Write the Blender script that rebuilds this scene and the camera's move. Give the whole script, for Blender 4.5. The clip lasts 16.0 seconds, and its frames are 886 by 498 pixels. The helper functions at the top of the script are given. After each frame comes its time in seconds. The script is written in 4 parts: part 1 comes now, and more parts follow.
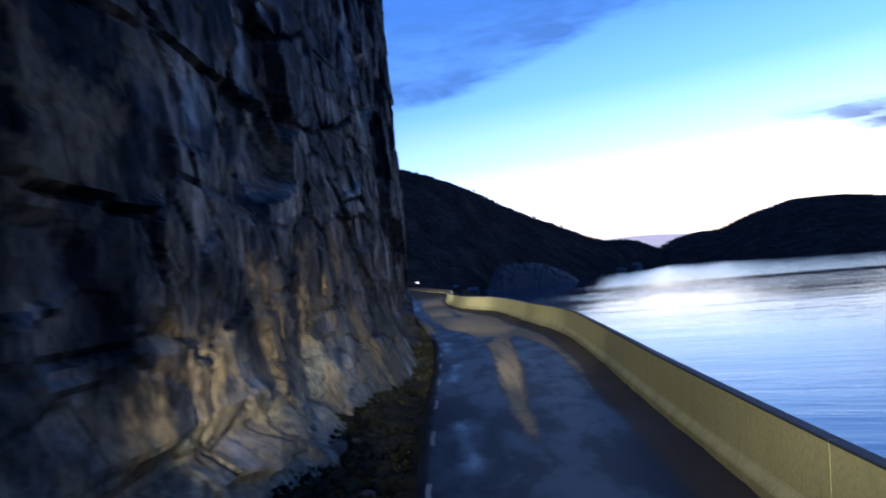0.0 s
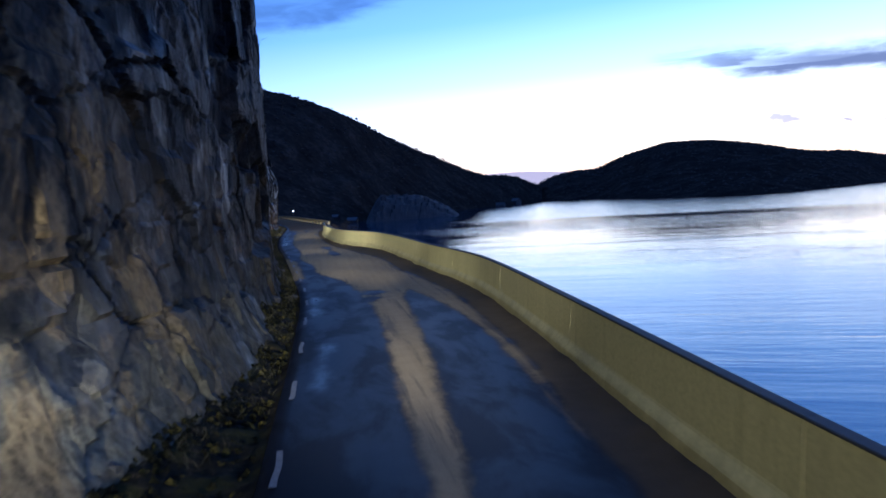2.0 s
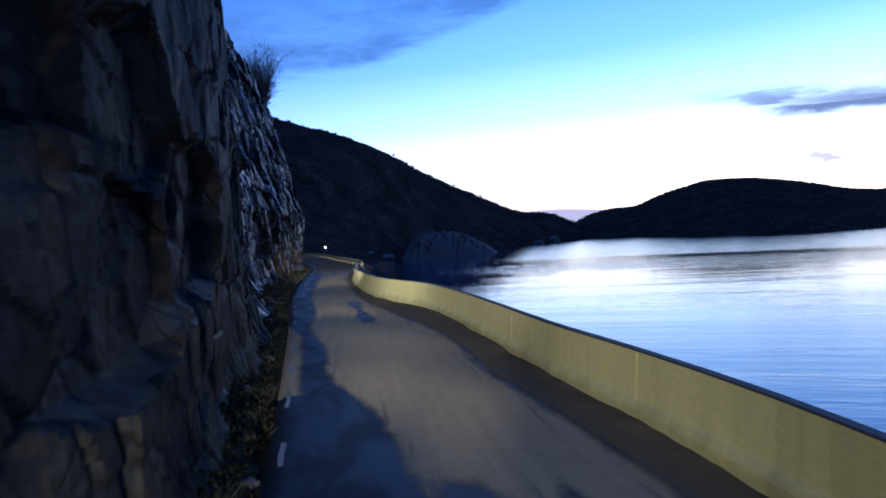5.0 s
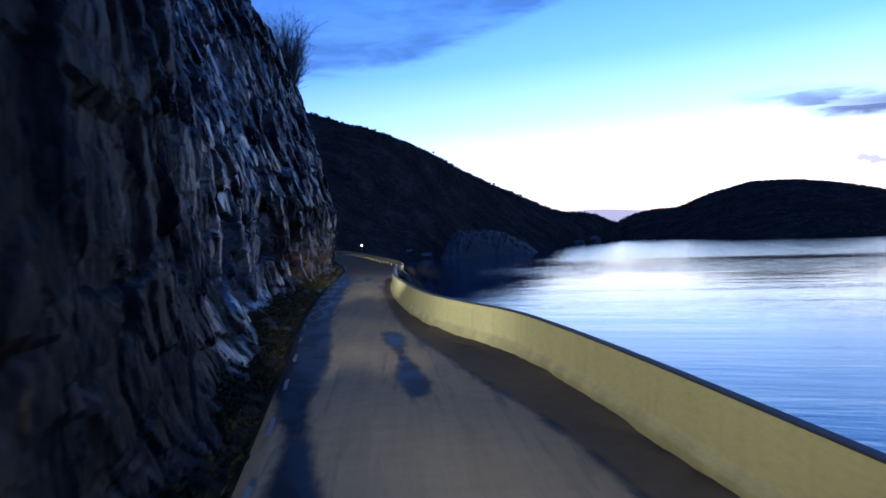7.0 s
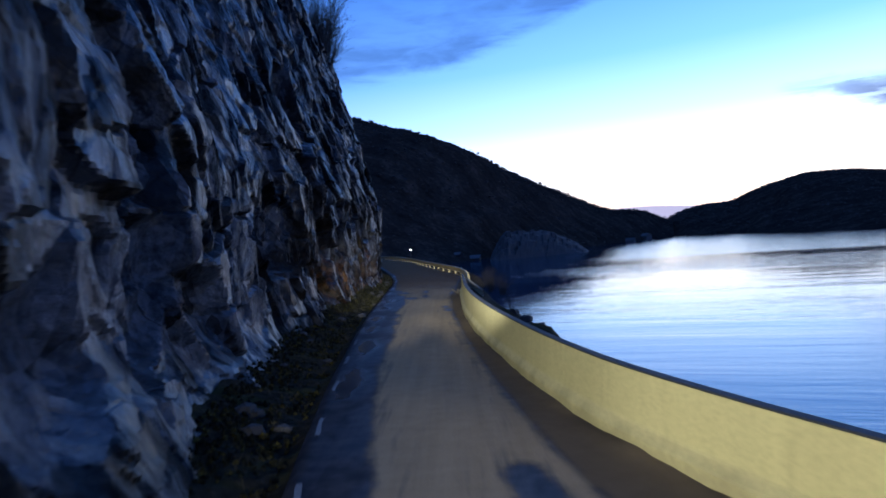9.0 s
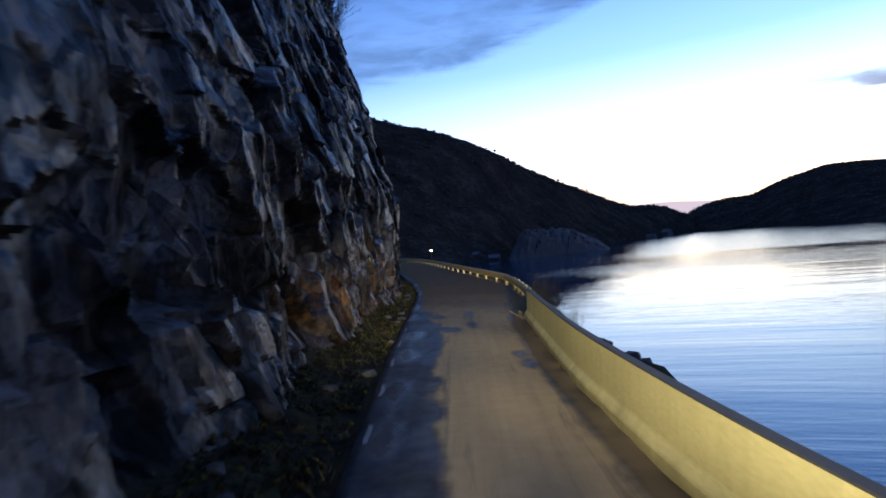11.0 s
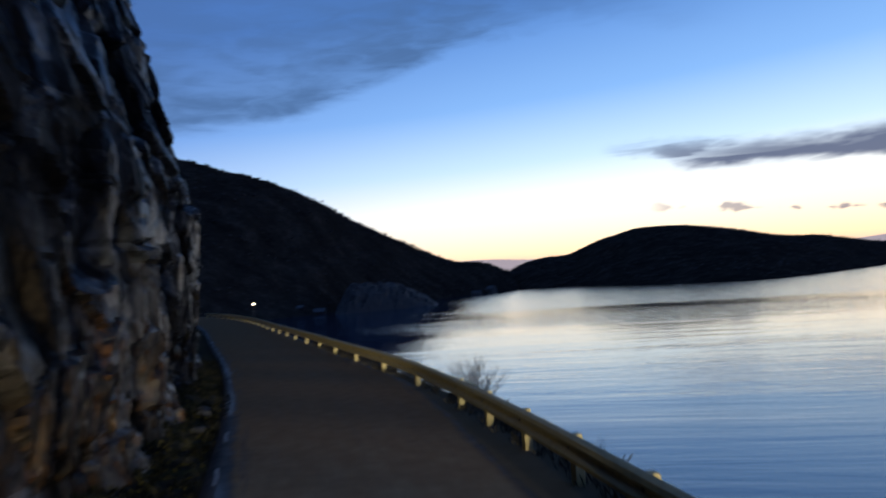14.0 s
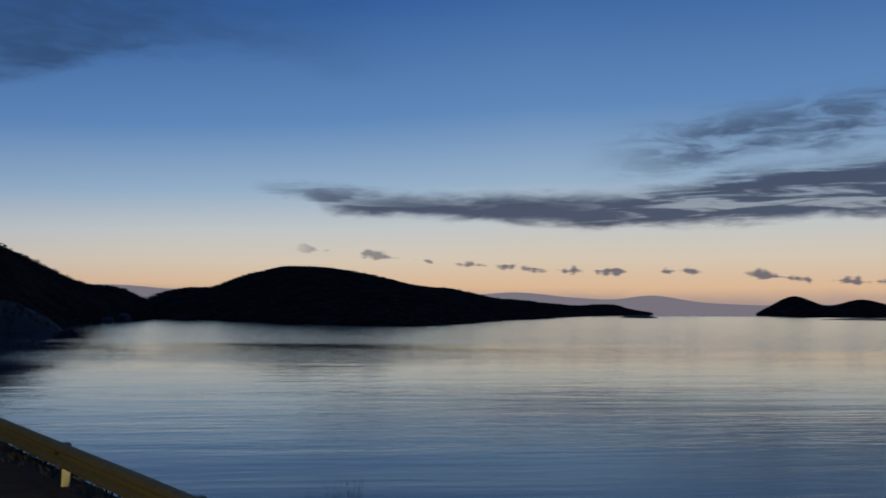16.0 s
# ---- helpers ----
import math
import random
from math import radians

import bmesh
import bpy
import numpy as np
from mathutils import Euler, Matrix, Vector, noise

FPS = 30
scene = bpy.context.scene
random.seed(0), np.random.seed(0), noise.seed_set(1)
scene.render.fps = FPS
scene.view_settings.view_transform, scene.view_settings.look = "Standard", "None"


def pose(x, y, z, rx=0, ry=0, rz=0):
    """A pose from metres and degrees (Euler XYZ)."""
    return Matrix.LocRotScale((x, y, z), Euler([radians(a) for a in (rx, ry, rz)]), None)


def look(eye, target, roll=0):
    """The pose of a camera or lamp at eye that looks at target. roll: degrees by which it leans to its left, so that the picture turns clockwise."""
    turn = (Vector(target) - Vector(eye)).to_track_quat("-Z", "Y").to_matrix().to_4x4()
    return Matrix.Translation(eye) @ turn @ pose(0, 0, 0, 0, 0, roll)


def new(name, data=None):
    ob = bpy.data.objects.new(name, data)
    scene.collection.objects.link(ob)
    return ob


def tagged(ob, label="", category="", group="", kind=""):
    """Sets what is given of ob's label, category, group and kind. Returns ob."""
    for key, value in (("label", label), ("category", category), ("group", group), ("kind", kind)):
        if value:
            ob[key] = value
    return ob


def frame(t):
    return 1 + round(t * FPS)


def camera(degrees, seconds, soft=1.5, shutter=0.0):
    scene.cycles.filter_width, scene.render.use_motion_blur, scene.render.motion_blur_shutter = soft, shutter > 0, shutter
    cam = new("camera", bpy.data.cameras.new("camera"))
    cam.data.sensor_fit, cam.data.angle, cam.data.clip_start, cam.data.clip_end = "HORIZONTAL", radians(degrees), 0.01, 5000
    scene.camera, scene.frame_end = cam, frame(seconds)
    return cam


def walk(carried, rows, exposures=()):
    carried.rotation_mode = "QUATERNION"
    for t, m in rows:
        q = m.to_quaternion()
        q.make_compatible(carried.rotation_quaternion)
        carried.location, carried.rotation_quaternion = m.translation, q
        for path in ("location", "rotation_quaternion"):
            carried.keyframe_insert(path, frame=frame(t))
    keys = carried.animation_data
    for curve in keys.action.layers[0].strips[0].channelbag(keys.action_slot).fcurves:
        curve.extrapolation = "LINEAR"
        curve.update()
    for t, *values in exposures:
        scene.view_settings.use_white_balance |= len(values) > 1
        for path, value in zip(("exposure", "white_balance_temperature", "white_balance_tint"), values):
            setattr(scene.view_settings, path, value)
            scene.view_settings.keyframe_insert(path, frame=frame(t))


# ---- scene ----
cam = camera(53.95, 16.0, soft=1.7, shutter=0.5)

PATH = [
    (0.0, pose(0.000, 0.000, 2.102, 91.75, 5.47, -0.00)),
    (0.5, pose(0.007, 1.681, 2.104, 89.40, 4.68, -4.03)),
    (1.0, pose(0.067, 3.479, 2.105, 88.01, 4.08, -6.81)),
    (1.5, pose(0.120, 5.432, 2.109, 87.13, 3.54, -7.85)),
    (2.0, pose(0.191, 7.414, 2.098, 86.60, 3.41, -7.90)),
    (2.5, pose(0.273, 9.388, 2.098, 86.16, 2.90, -8.89)),
    (3.0, pose(0.367, 11.381, 2.094, 86.39, 3.59, -8.29)),
    (3.5, pose(0.518, 13.525, 2.092, 88.24, 2.81, -6.73)),
    (6.0, pose(0.484, 25.727, 2.113, 89.26, 2.86, -4.78)),
    (6.5, pose(0.479, 28.419, 2.119, 89.23, 1.89, -3.82)),
    (7.0, pose(0.411, 31.267, 2.117, 89.20, 2.35, -3.03)),
    (7.5, pose(0.323, 34.120, 2.099, 90.34, 3.24, -2.63)),
    (8.0, pose(0.149, 37.066, 2.088, 90.17, 3.13, -1.38)),
    (8.5, pose(-0.113, 40.121, 2.084, 88.20, 3.68, -0.81)),
    (9.0, pose(-0.393, 43.143, 2.079, 89.53, 4.00, -0.00)),
    (9.5, pose(-0.706, 46.198, 2.078, 89.39, 3.77, 0.38)),
    (12.0, pose(-1.683, 62.118, 2.092, 90.29, 6.59, 0.55)),
    (12.5, pose(-1.855, 65.440, 2.095, 90.94, 6.77, -1.32)),
    (13.0, pose(-2.001, 68.802, 2.092, 91.02, 5.43, -3.40)),
    (13.5, pose(-2.100, 72.244, 2.093, 91.75, 3.64, -6.40)),
    (14.0, pose(-2.165, 75.680, 2.102, 92.27, 3.85, -10.52)),
    (14.5, pose(-2.248, 79.206, 2.110, 94.30, 1.52, -18.49)),
    (15.0, pose(-2.206, 82.824, 2.116, 93.09, 1.33, -23.52)),
    (15.5, pose(-2.228, 86.556, 2.112, 94.12, 0.75, -29.12)),
    (16.0, pose(-2.253, 90.289, 2.105, 94.02, -0.55, -33.89)),
]
EXPOSURES = [(0.0, 1.72, 5300, 18), (3.5, 1.72, 5280, 18), (6.0, 1.70, 5150, 18), (9.5, 1.76, 5450, 17), (12.0, 2.0, 7300, 14), (13.0, 1.72, 7250, 13),
             (14.0, 1.12, 6700, 11), (15.0, 0.22, 6400, 10), (16.0, 0.0, 6350, 9)]
walk(cam, PATH, EXPOSURES)

SEA = -12.0          # the fjord's surface below the road
CAM = Vector((0, 50, 2.1))   # middle of the walk, for laying out the distance by bearing


# ---- node helpers ----
class Nodes:
    """A small wrapper that adds nodes and links to a tree."""

    def __init__(self, tree):
        self.tree = tree
        tree.nodes.clear()

    def add(self, kind, values=(), **settings):
        n = self.tree.nodes.new(kind)
        for key, value in settings.items():
            setattr(n, key, value)
        for key, value in dict(values).items():
            if isinstance(value, bpy.types.NodeSocket):
                self.tree.links.new(value, n.inputs[key])
            else:
                n.inputs[key].default_value = value
        return n

    def math(self, op, a, b=0.0, clamp=False):
        return self.add("ShaderNodeMath", {0: a, 1: b}, operation=op, use_clamp=clamp).outputs[0]

    def step(self, value, lo, hi, out0=0.0, out1=1.0, smooth=True):
        n = self.add("ShaderNodeMapRange", {0: value, 1: lo, 2: hi, 3: out0, 4: out1},
                     interpolation_type="SMOOTHSTEP" if smooth else "LINEAR")
        return n.outputs[0]

    def noise(self, vector, scale, detail=4.0, rough=0.55, distort=0.0):
        n = self.add("ShaderNodeTexNoise", {"Vector": vector, "Scale": scale, "Detail": detail,
                                            "Roughness": rough, "Distortion": distort})
        return n.outputs["Fac"]

    def mix(self, fac, a, b, blend="MIX"):
        n = self.add("ShaderNodeMix", data_type="RGBA", blend_type=blend)
        for i, v in ((0, fac), (6, a), (7, b)):
            if isinstance(v, bpy.types.NodeSocket):
                self.tree.links.new(v, n.inputs[i])
            else:
                n.inputs[i].default_value = v if i == 0 else (*v, 1)
        return n.outputs[2]

    def ramp(self, fac, stops):
        n = self.add("ShaderNodeValToRGB", {0: fac})
        e = n.color_ramp.elements
        while len(e) < len(stops):
            e.new(0.5)
        for el, (pos, col) in zip(e, stops):
            el.position, el.color = pos, (*col, 1)
        return n.outputs[0]

    def cells(self, vector, scale, **settings):
        return self.add("ShaderNodeTexVoronoi", {"Vector": vector, "Scale": scale}, **settings)

    def mapped(self, vector, scale=(1, 1, 1), rot=(0, 0, 0)):
        return self.add("ShaderNodeMapping", {"Vector": vector, "Scale": scale, "Rotation": rot}).outputs[0]


def material(name, build):
    m = bpy.data.materials.new(name)
    m.use_nodes = True
    n = Nodes(m.node_tree)
    bsdf = n.add("ShaderNodeBsdfPrincipled")
    out = n.add("ShaderNodeOutputMaterial")
    m.node_tree.links.new(bsdf.outputs[0], out.inputs[0])
    settings = build(n)
    for key, value in settings.items():
        if isinstance(value, bpy.types.NodeSocket):
            m.node_tree.links.new(value, bsdf.inputs[key])
        else:
            bsdf.inputs[key].default_value = (*value, 1) if isinstance(value, tuple) and len(value) == 3 else value
    return m


# ---- the dusk sky ----
def dusk_sky():
    world = bpy.data.worlds.new("dusk")
    world.use_nodes = True
    scene.world = world
    n = Nodes(world.node_tree)
    way = n.add("ShaderNodeTexCoord").outputs["Generated"]
    x, y, z = n.add("ShaderNodeSeparateXYZ", {0: way}).outputs
    el = n.math("MULTIPLY", n.math("ARCSINE", z), 57.2958)
    az = n.math("MULTIPLY", n.math("ARCTAN2", x, y), 57.2958)
    # gradient with height, towards the sunset and away from it; the glow stands higher over the place where the sun went down
    h = n.step(n.math("MULTIPLY", el, n.step(az, -12.0, 40.0, 1.22, 0.90, smooth=False)), 0.0, 60.0, smooth=False)
    glow = n.ramp(h, [(0.0, (0.63, 0.37, 0.22)), (0.025, (0.71, 0.470, 0.295)), (0.053, (0.66, 0.56, 0.44)), (0.085, (0.54, 0.557, 0.555)),
                      (0.13, (0.30, 0.422, 0.565)), (0.2, (0.120, 0.246, 0.475)), (0.32, (0.038, 0.117, 0.33)),
                      (0.6, (0.020, 0.052, 0.16)), (1.0, (0.010, 0.03, 0.10))])
    away = n.ramp(h, [(0.0, (0.16, 0.18, 0.26)), (0.08, (0.14, 0.19, 0.34)), (0.2, (0.06, 0.12, 0.32)),
                      (0.4, (0.025, 0.06, 0.20)), (1.0, (0.015, 0.045, 0.14))])
    side = n.math("COSINE", n.math("MULTIPLY", n.math("SUBTRACT", az, 42.0), 0.0174533))
    sky = n.mix(n.step(side, 0.25, 1.0), away, glow)

    def line(points):
        """A height in degrees that changes with the bearing, straight from point to point."""
        lo, hi = points[0][0], points[-1][0]
        grey = n.ramp(n.step(az, lo, hi, smooth=False), [((b - lo) / (hi - lo), (e / 20.0,) * 3) for b, e in points])
        return n.math("MULTIPLY", grey, 20.0)

    flat = n.add("ShaderNodeCombineXYZ", {0: n.math("MULTIPLY", az, 0.06), 1: n.math("MULTIPLY", el, 0.30)}).outputs[0]
    wisp = n.noise(flat, 1.3, 4.0, 0.5, 0.3)
    fine = n.noise(n.mapped(flat, (1.0, 0.8, 1.0)), 4.5, 6.0, 0.58, 0.5)
    tuft = n.noise(n.mapped(flat, (1.6, 1.2, 1.0)), 9.0, 5.0, 0.6, 0.4)
    lift = n.math("MULTIPLY", n.math("SUBTRACT", wisp, 0.5), 4.0)
    fray = n.math("ADD", n.math("MULTIPLY", n.math("SUBTRACT", fine, 0.5), 1.3), n.math("MULTIPLY", n.math("SUBTRACT", tuft, 0.5), 0.4))
    e0 = n.math("ADD", el, fray)
    # the long streak over the sunset, thin at its tip, with a second lobe below
    crown = n.math("SUBTRACT", line([(21.4, 8.0), (25.5, 8.2), (29.0, 7.75), (34.5, 7.6), (38.0, 7.75), (44.0, 7.6), (49.0, 8.0), (52.5, 8.9), (62.0, 9.6), (85.0, 8.0)]), e0)
    belly = n.math("SUBTRACT", e0, line([(21.4, 7.6), (24.6, 7.3), (26.0, 6.55), (28.5, 6.1), (33.0, 5.95), (38.0, 5.75), (44.0, 5.35), (57.0, 5.7), (70.0, 6.4), (85.0, 8.0)]))
    streak = n.math("MULTIPLY", n.step(crown, -0.4, 0.8), n.step(belly, -0.3, 0.5))
    streak = n.math("MULTIPLY", streak, n.math("MULTIPLY", n.math("MULTIPLY", n.step(az, 21.0, 22.6), n.step(az, 22.0, 29.0, 0.6, 1.0)), n.step(az, 60.0, 85.0, 1.0, 0.0)))
    rift = n.math("MULTIPLY", n.step(n.noise(n.mapped(flat, (1.0, 2.2, 1.0), (0, 0, 0.12)), 2.6, 4.0, 0.55, 0.6), 0.50, 0.62), n.step(n.math("ABSOLUTE", n.math("SUBTRACT", az, 37.0)), 5.0, 12.0, 0.10, 0.55))
    streak = n.math("MULTIPLY", streak, n.math("SUBTRACT", 1.0, rift))
    # the bank high over the road
    above = n.math("SUBTRACT", n.math("ADD", el, n.math("ADD", n.math("MULTIPLY", lift, 0.45), fray)),
                   line([(-30.0, 10.5), (-6.0, 10.6), (-2.0, 10.7), (1.5, 11.2), (5.0, 12.4), (10.0, 14.4), (12.0, 15.3), (20.0, 15.9), (30.0, 14.6), (40.0, 15.5)]))
    bank = n.math("MULTIPLY", n.step(above, -0.5, 0.9), n.step(above, 2.0, 9.0, 1.0, 0.55))
    bank = n.math("MULTIPLY", bank, n.step(az, 9.0, 33.0, 1.0, 0.0))
    bank = n.math("MULTIPLY", bank, n.step(n.math("ADD", n.math("MULTIPLY", fine, 0.5), n.math("MULTIPLY", wisp, 0.5)), 0.34, 0.62, 0.45, 1.0))
    # a thin veil that climbs from the streak
    rise = n.math("SUBTRACT", e0, line([(40.0, 8.6), (45.0, 10.0), (49.0, 10.6), (56.0, 11.4), (85.0, 14.0)]))
    branch = n.math("MULTIPLY", n.step(n.math("ABSOLUTE", rise), 0.3, 2.6, 1.0, 0.0), n.step(az, 42.0, 52.0))
    branch = n.math("MULTIPLY", branch, n.step(fine, 0.36, 0.62, 0.12, 0.85))
    # a row of small puffs, flat below and tufted above
    row = n.math("SUBTRACT", n.math("ADD", el, n.math("MULTIPLY", n.math("SUBTRACT", tuft, 0.5), 0.55)),
                 line([(23.0, 3.95), (28.0, 3.75), (33.0, 3.15), (37.0, 2.95), (41.0, 2.65), (52.0, 2.6), (57.0, 2.0), (64.0, 1.8)]))
    lump = n.noise(n.add("ShaderNodeCombineXYZ", {0: n.math("MULTIPLY", az, 0.42), 1: n.math("MULTIPLY", el, 0.25)}).outputs[0], 1.0, 3.0, 0.6)
    puff = n.math("MULTIPLY", n.step(n.math("SUBTRACT", n.math("MULTIPLY", n.math("SUBTRACT", lump, 0.47), 2.3), n.math("ABSOLUTE", row)), -0.06, 0.16), n.step(az, 23.5, 26.0, 0.0, 1.0))
    puff = n.math("MULTIPLY", puff, n.step(az, 24.0, 38.0, 0.7, 1.0))
    haze = n.math("MULTIPLY", n.step(n.math("ADD", el, n.math("MULTIPLY", fray, 0.5)), 0.4, 1.7, 1.0, 0.0), 0.55)
    sky = n.mix(haze, sky, (0.20, 0.20, 0.27))
    sky = n.mix(n.math("MULTIPLY", bank, 0.85), sky, (0.030, 0.068, 0.155))
    sky = n.mix(n.math("MULTIPLY", streak, 0.93), sky, (0.044, 0.058, 0.108))
    sky = n.mix(branch, sky, (0.050, 0.078, 0.145))
    sky = n.mix(n.math("MULTIPLY", puff, 0.85), sky, (0.085, 0.09, 0.135))
    back = n.add("ShaderNodeBackground", {0: sky, 1: 1.0})
    out = n.add("ShaderNodeOutputWorld")
    world.node_tree.links.new(back.outputs[0], out.inputs[0])


dusk_sky()


def headlights(x, y, target, watts, cone):
    """The vehicle's pair of dipped headlights, at one stage of its way along the road."""
    for side in (-0.7, 0.7):
        data = bpy.data.lights.new("headlight", "SPOT")
        data.energy, data.color = watts, (1.0, 0.92, 0.66)
        data.spot_size, data.spot_blend, data.shadow_soft_size = radians(cone), 1.0, 0.08
        ob = new("headlight", data)
        ob.matrix_world = look((x + side, y, 1.25), (target[0] + side, target[1], target[2]))


# fixed pairs added along the road, standing in for one moving pair
headlights(-0.1, 0.0, (-1.9, 15.0, 1.4), 4200, 15)
headlights(0.3, -3.0, (2.8, 32, 0.3), 3600, 20)
headlights(0.4, 7.0, (2.0, 34, 0.2), 5200, 17)
headlights(0.5, 17.0, (1.7, 80, 0.8), 14500, 13)
headlights(-0.2, 38.0, (-0.6, 62, 0.1), 2000, 18)
headlights(-0.9, 48.5, (-0.5, 108, 1.0), 21000, 12)
headlights(-1.6, 60.0, (-3.6, 78.0, 0.9), 2600, 13)


# ---- materials ----
def position(n):
    return n.add("ShaderNodeNewGeometry").outputs["Position"]


def bump(n, height, strength, distance=0.02):
    return n.add("ShaderNodeBump", {"Height": height, "Strength": strength, "Distance": distance}).outputs[0]


def attribute(n, name):
    return n.add("ShaderNodeAttribute", attribute_name=name).outputs["Fac"]


def rock_look(n):
    """Dark wet gneiss that breaks along planes: grey slabs, black water streaks, pale fresh breaks, rust in places; a
    darker first stretch, headlight warmth and a dim far end are put into the colour.
    """
    p = position(n)
    _, yy, zz = n.add("ShaderNodeSeparateXYZ", {0: p}).outputs
    tone = attribute(n, "tone")
    warp = n.add("ShaderNodeVectorMath", {0: n.add("ShaderNodeTexNoise", {"Vector": p, "Scale": 0.9, "Detail": 3.0}).outputs["Color"], 3: 0.22}, operation="SCALE").outputs[0]
    bent = n.add("ShaderNodeVectorMath", {0: p, 1: warp}, operation="ADD").outputs[0]

    def planes(scale, squash, turn):
        """Broken planes: their relief, and one random number a plane."""
        v = n.mapped(n.mapped(bent, (1, 1, 1), turn), squash)
        cell = n.cells(v, scale)
        off = n.add("ShaderNodeVectorMath", {0: v, 1: cell.outputs["Position"]}, operation="SUBTRACT").outputs[0]
        tilt = n.add("ShaderNodeVectorMath", {0: cell.outputs["Color"], 1: (0.5, 0.5, 0.5)}, operation="SUBTRACT").outputs[0]
        relief = n.add("ShaderNodeVectorMath", {0: off, 1: tilt}, operation="DOT_PRODUCT").outputs["Value"]
        return relief, n.add("ShaderNodeSeparateXYZ", {0: cell.outputs["Color"]}).outputs[2]

    slab, slab_tone = planes(1.25, (1.0, 0.75, 0.95), (0.25, 0.1, 0.1))
    chip, chip_tone = planes(3.2, (1.0, 0.7, 0.9), (0.4, 0.2, 0.15))
    crumb, _ = planes(9.0, (1.0, 0.75, 1.0), (0.2, 0.5, 0.2))
    split = n.step(n.cells(n.mapped(bent, (0.8, 0.8, 0.6), (0.2, 0.4, 0.2)), 0.9, feature="DISTANCE_TO_EDGE").outputs["Distance"], 0.0, 0.022)
    big = n.noise(p, 0.35, 4.0)
    streaks = n.noise(n.mapped(p, (1.2, 1.2, 0.14)), 1.3, 5.0, 0.6, 0.6)
    fine = n.noise(p, 9.0, 8.0, 0.65)
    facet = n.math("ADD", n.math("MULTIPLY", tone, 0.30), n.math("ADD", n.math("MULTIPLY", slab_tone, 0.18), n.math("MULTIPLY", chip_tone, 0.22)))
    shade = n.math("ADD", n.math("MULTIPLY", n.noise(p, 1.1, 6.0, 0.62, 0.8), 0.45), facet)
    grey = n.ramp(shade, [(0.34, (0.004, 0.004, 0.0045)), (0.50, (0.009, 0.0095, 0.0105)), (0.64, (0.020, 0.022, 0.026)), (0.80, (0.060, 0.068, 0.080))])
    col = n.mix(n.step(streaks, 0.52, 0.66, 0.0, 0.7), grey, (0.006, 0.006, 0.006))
    # rust washed out of the joints, low down in two stretches
    low = n.step(n.math("ADD", zz, n.math("MULTIPLY", n.math("SUBTRACT", big, 0.5), 5.0)), 0.6, 3.2, 1.0, 0.0)
    zone = n.math("MAXIMUM", n.math("MULTIPLY", n.step(yy, 66.0, 72.0), n.step(yy, 88.0, 98.0, 1.0, 0.0)),
                  n.math("MULTIPLY", n.math("MULTIPLY", n.step(yy, 2.0, 8.0), n.step(yy, 26.0, 33.0, 1.0, 0.0)), 0.3))
    zone = n.math("ADD", n.math("MULTIPLY", n.math("MULTIPLY", zone, low), 0.40), -0.07)
    rust = n.step(n.math("ADD", n.noise(p, 0.9, 5.0, 0.6), zone), 0.54, 0.70)
    col = n.mix(n.math("MULTIPLY", n.math("MULTIPLY", rust, n.step(n.noise(p, 4.5, 5.0, 0.65), 0.40, 0.60)), 0.85), col,
                n.mix(n.math("ADD", n.math("MULTIPLY", fine, 0.5), n.math("MULTIPLY", chip_tone, 0.5)), (0.036, 0.014, 0.005), (0.20, 0.086, 0.020)))
    pale = n.step(n.math("ADD", n.math("MULTIPLY", n.noise(n.mapped(p, (1.5, 1.5, 0.7)), 1.4, 4.0, 0.6, 0.5), 0.8), facet), 0.80, 0.86)
    col = n.mix(n.math("MULTIPLY", pale, 0.55), col, (0.072, 0.082, 0.096))
    # a broad pale break low down
    bare = n.math("MULTIPLY", n.math("MULTIPLY", n.step(yy, 45.0, 50.0), n.step(yy, 58.0, 66.0, 1.0, 0.0)), n.step(zz, 2.2, 3.6, 1.0, 0.0))
    bare = n.math("MULTIPLY", bare, n.step(n.math("ADD", n.math("MULTIPLY", big, 0.6), facet), 0.52, 0.64))
    col = n.mix(n.math("MULTIPLY", bare, 0.6), col, n.mix(fine, (0.045, 0.050, 0.057), (0.12, 0.132, 0.150)))
    # the far end darkened in the colour, standing in for its dim light
    dark = n.math("MULTIPLY", n.step(yy, 61.0, 70.0), n.step(n.noise(p, 0.5, 4.0), 0.34, 0.56, 0.30, 0.80))
    col = n.mix(dark, col, (0.006, 0.005, 0.0045))
    # darker over the first stretch, in broad patches
    first_dark = n.math("MULTIPLY", n.step(yy, 42.0, 49.0, 1.0, 0.0), n.step(n.math("ADD", n.noise(p, 0.6, 5.0, 0.6, 0.4), n.step(yy, 22.0, 30.0, 0.0, 0.16)), 0.30, 0.54, 0.35, 1.0))
    col = n.mix(n.math("MULTIPLY", first_dark, 0.90), col, (0.0045, 0.005, 0.006))
    # pale rock foot and ochre patches, both with warm headlight light painted in
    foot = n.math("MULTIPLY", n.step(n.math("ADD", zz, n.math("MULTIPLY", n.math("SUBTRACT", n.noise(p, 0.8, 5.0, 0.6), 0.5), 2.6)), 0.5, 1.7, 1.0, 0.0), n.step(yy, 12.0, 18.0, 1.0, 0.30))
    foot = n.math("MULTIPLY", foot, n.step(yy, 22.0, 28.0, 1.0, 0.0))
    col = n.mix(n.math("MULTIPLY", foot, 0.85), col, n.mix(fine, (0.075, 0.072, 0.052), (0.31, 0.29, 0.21)))
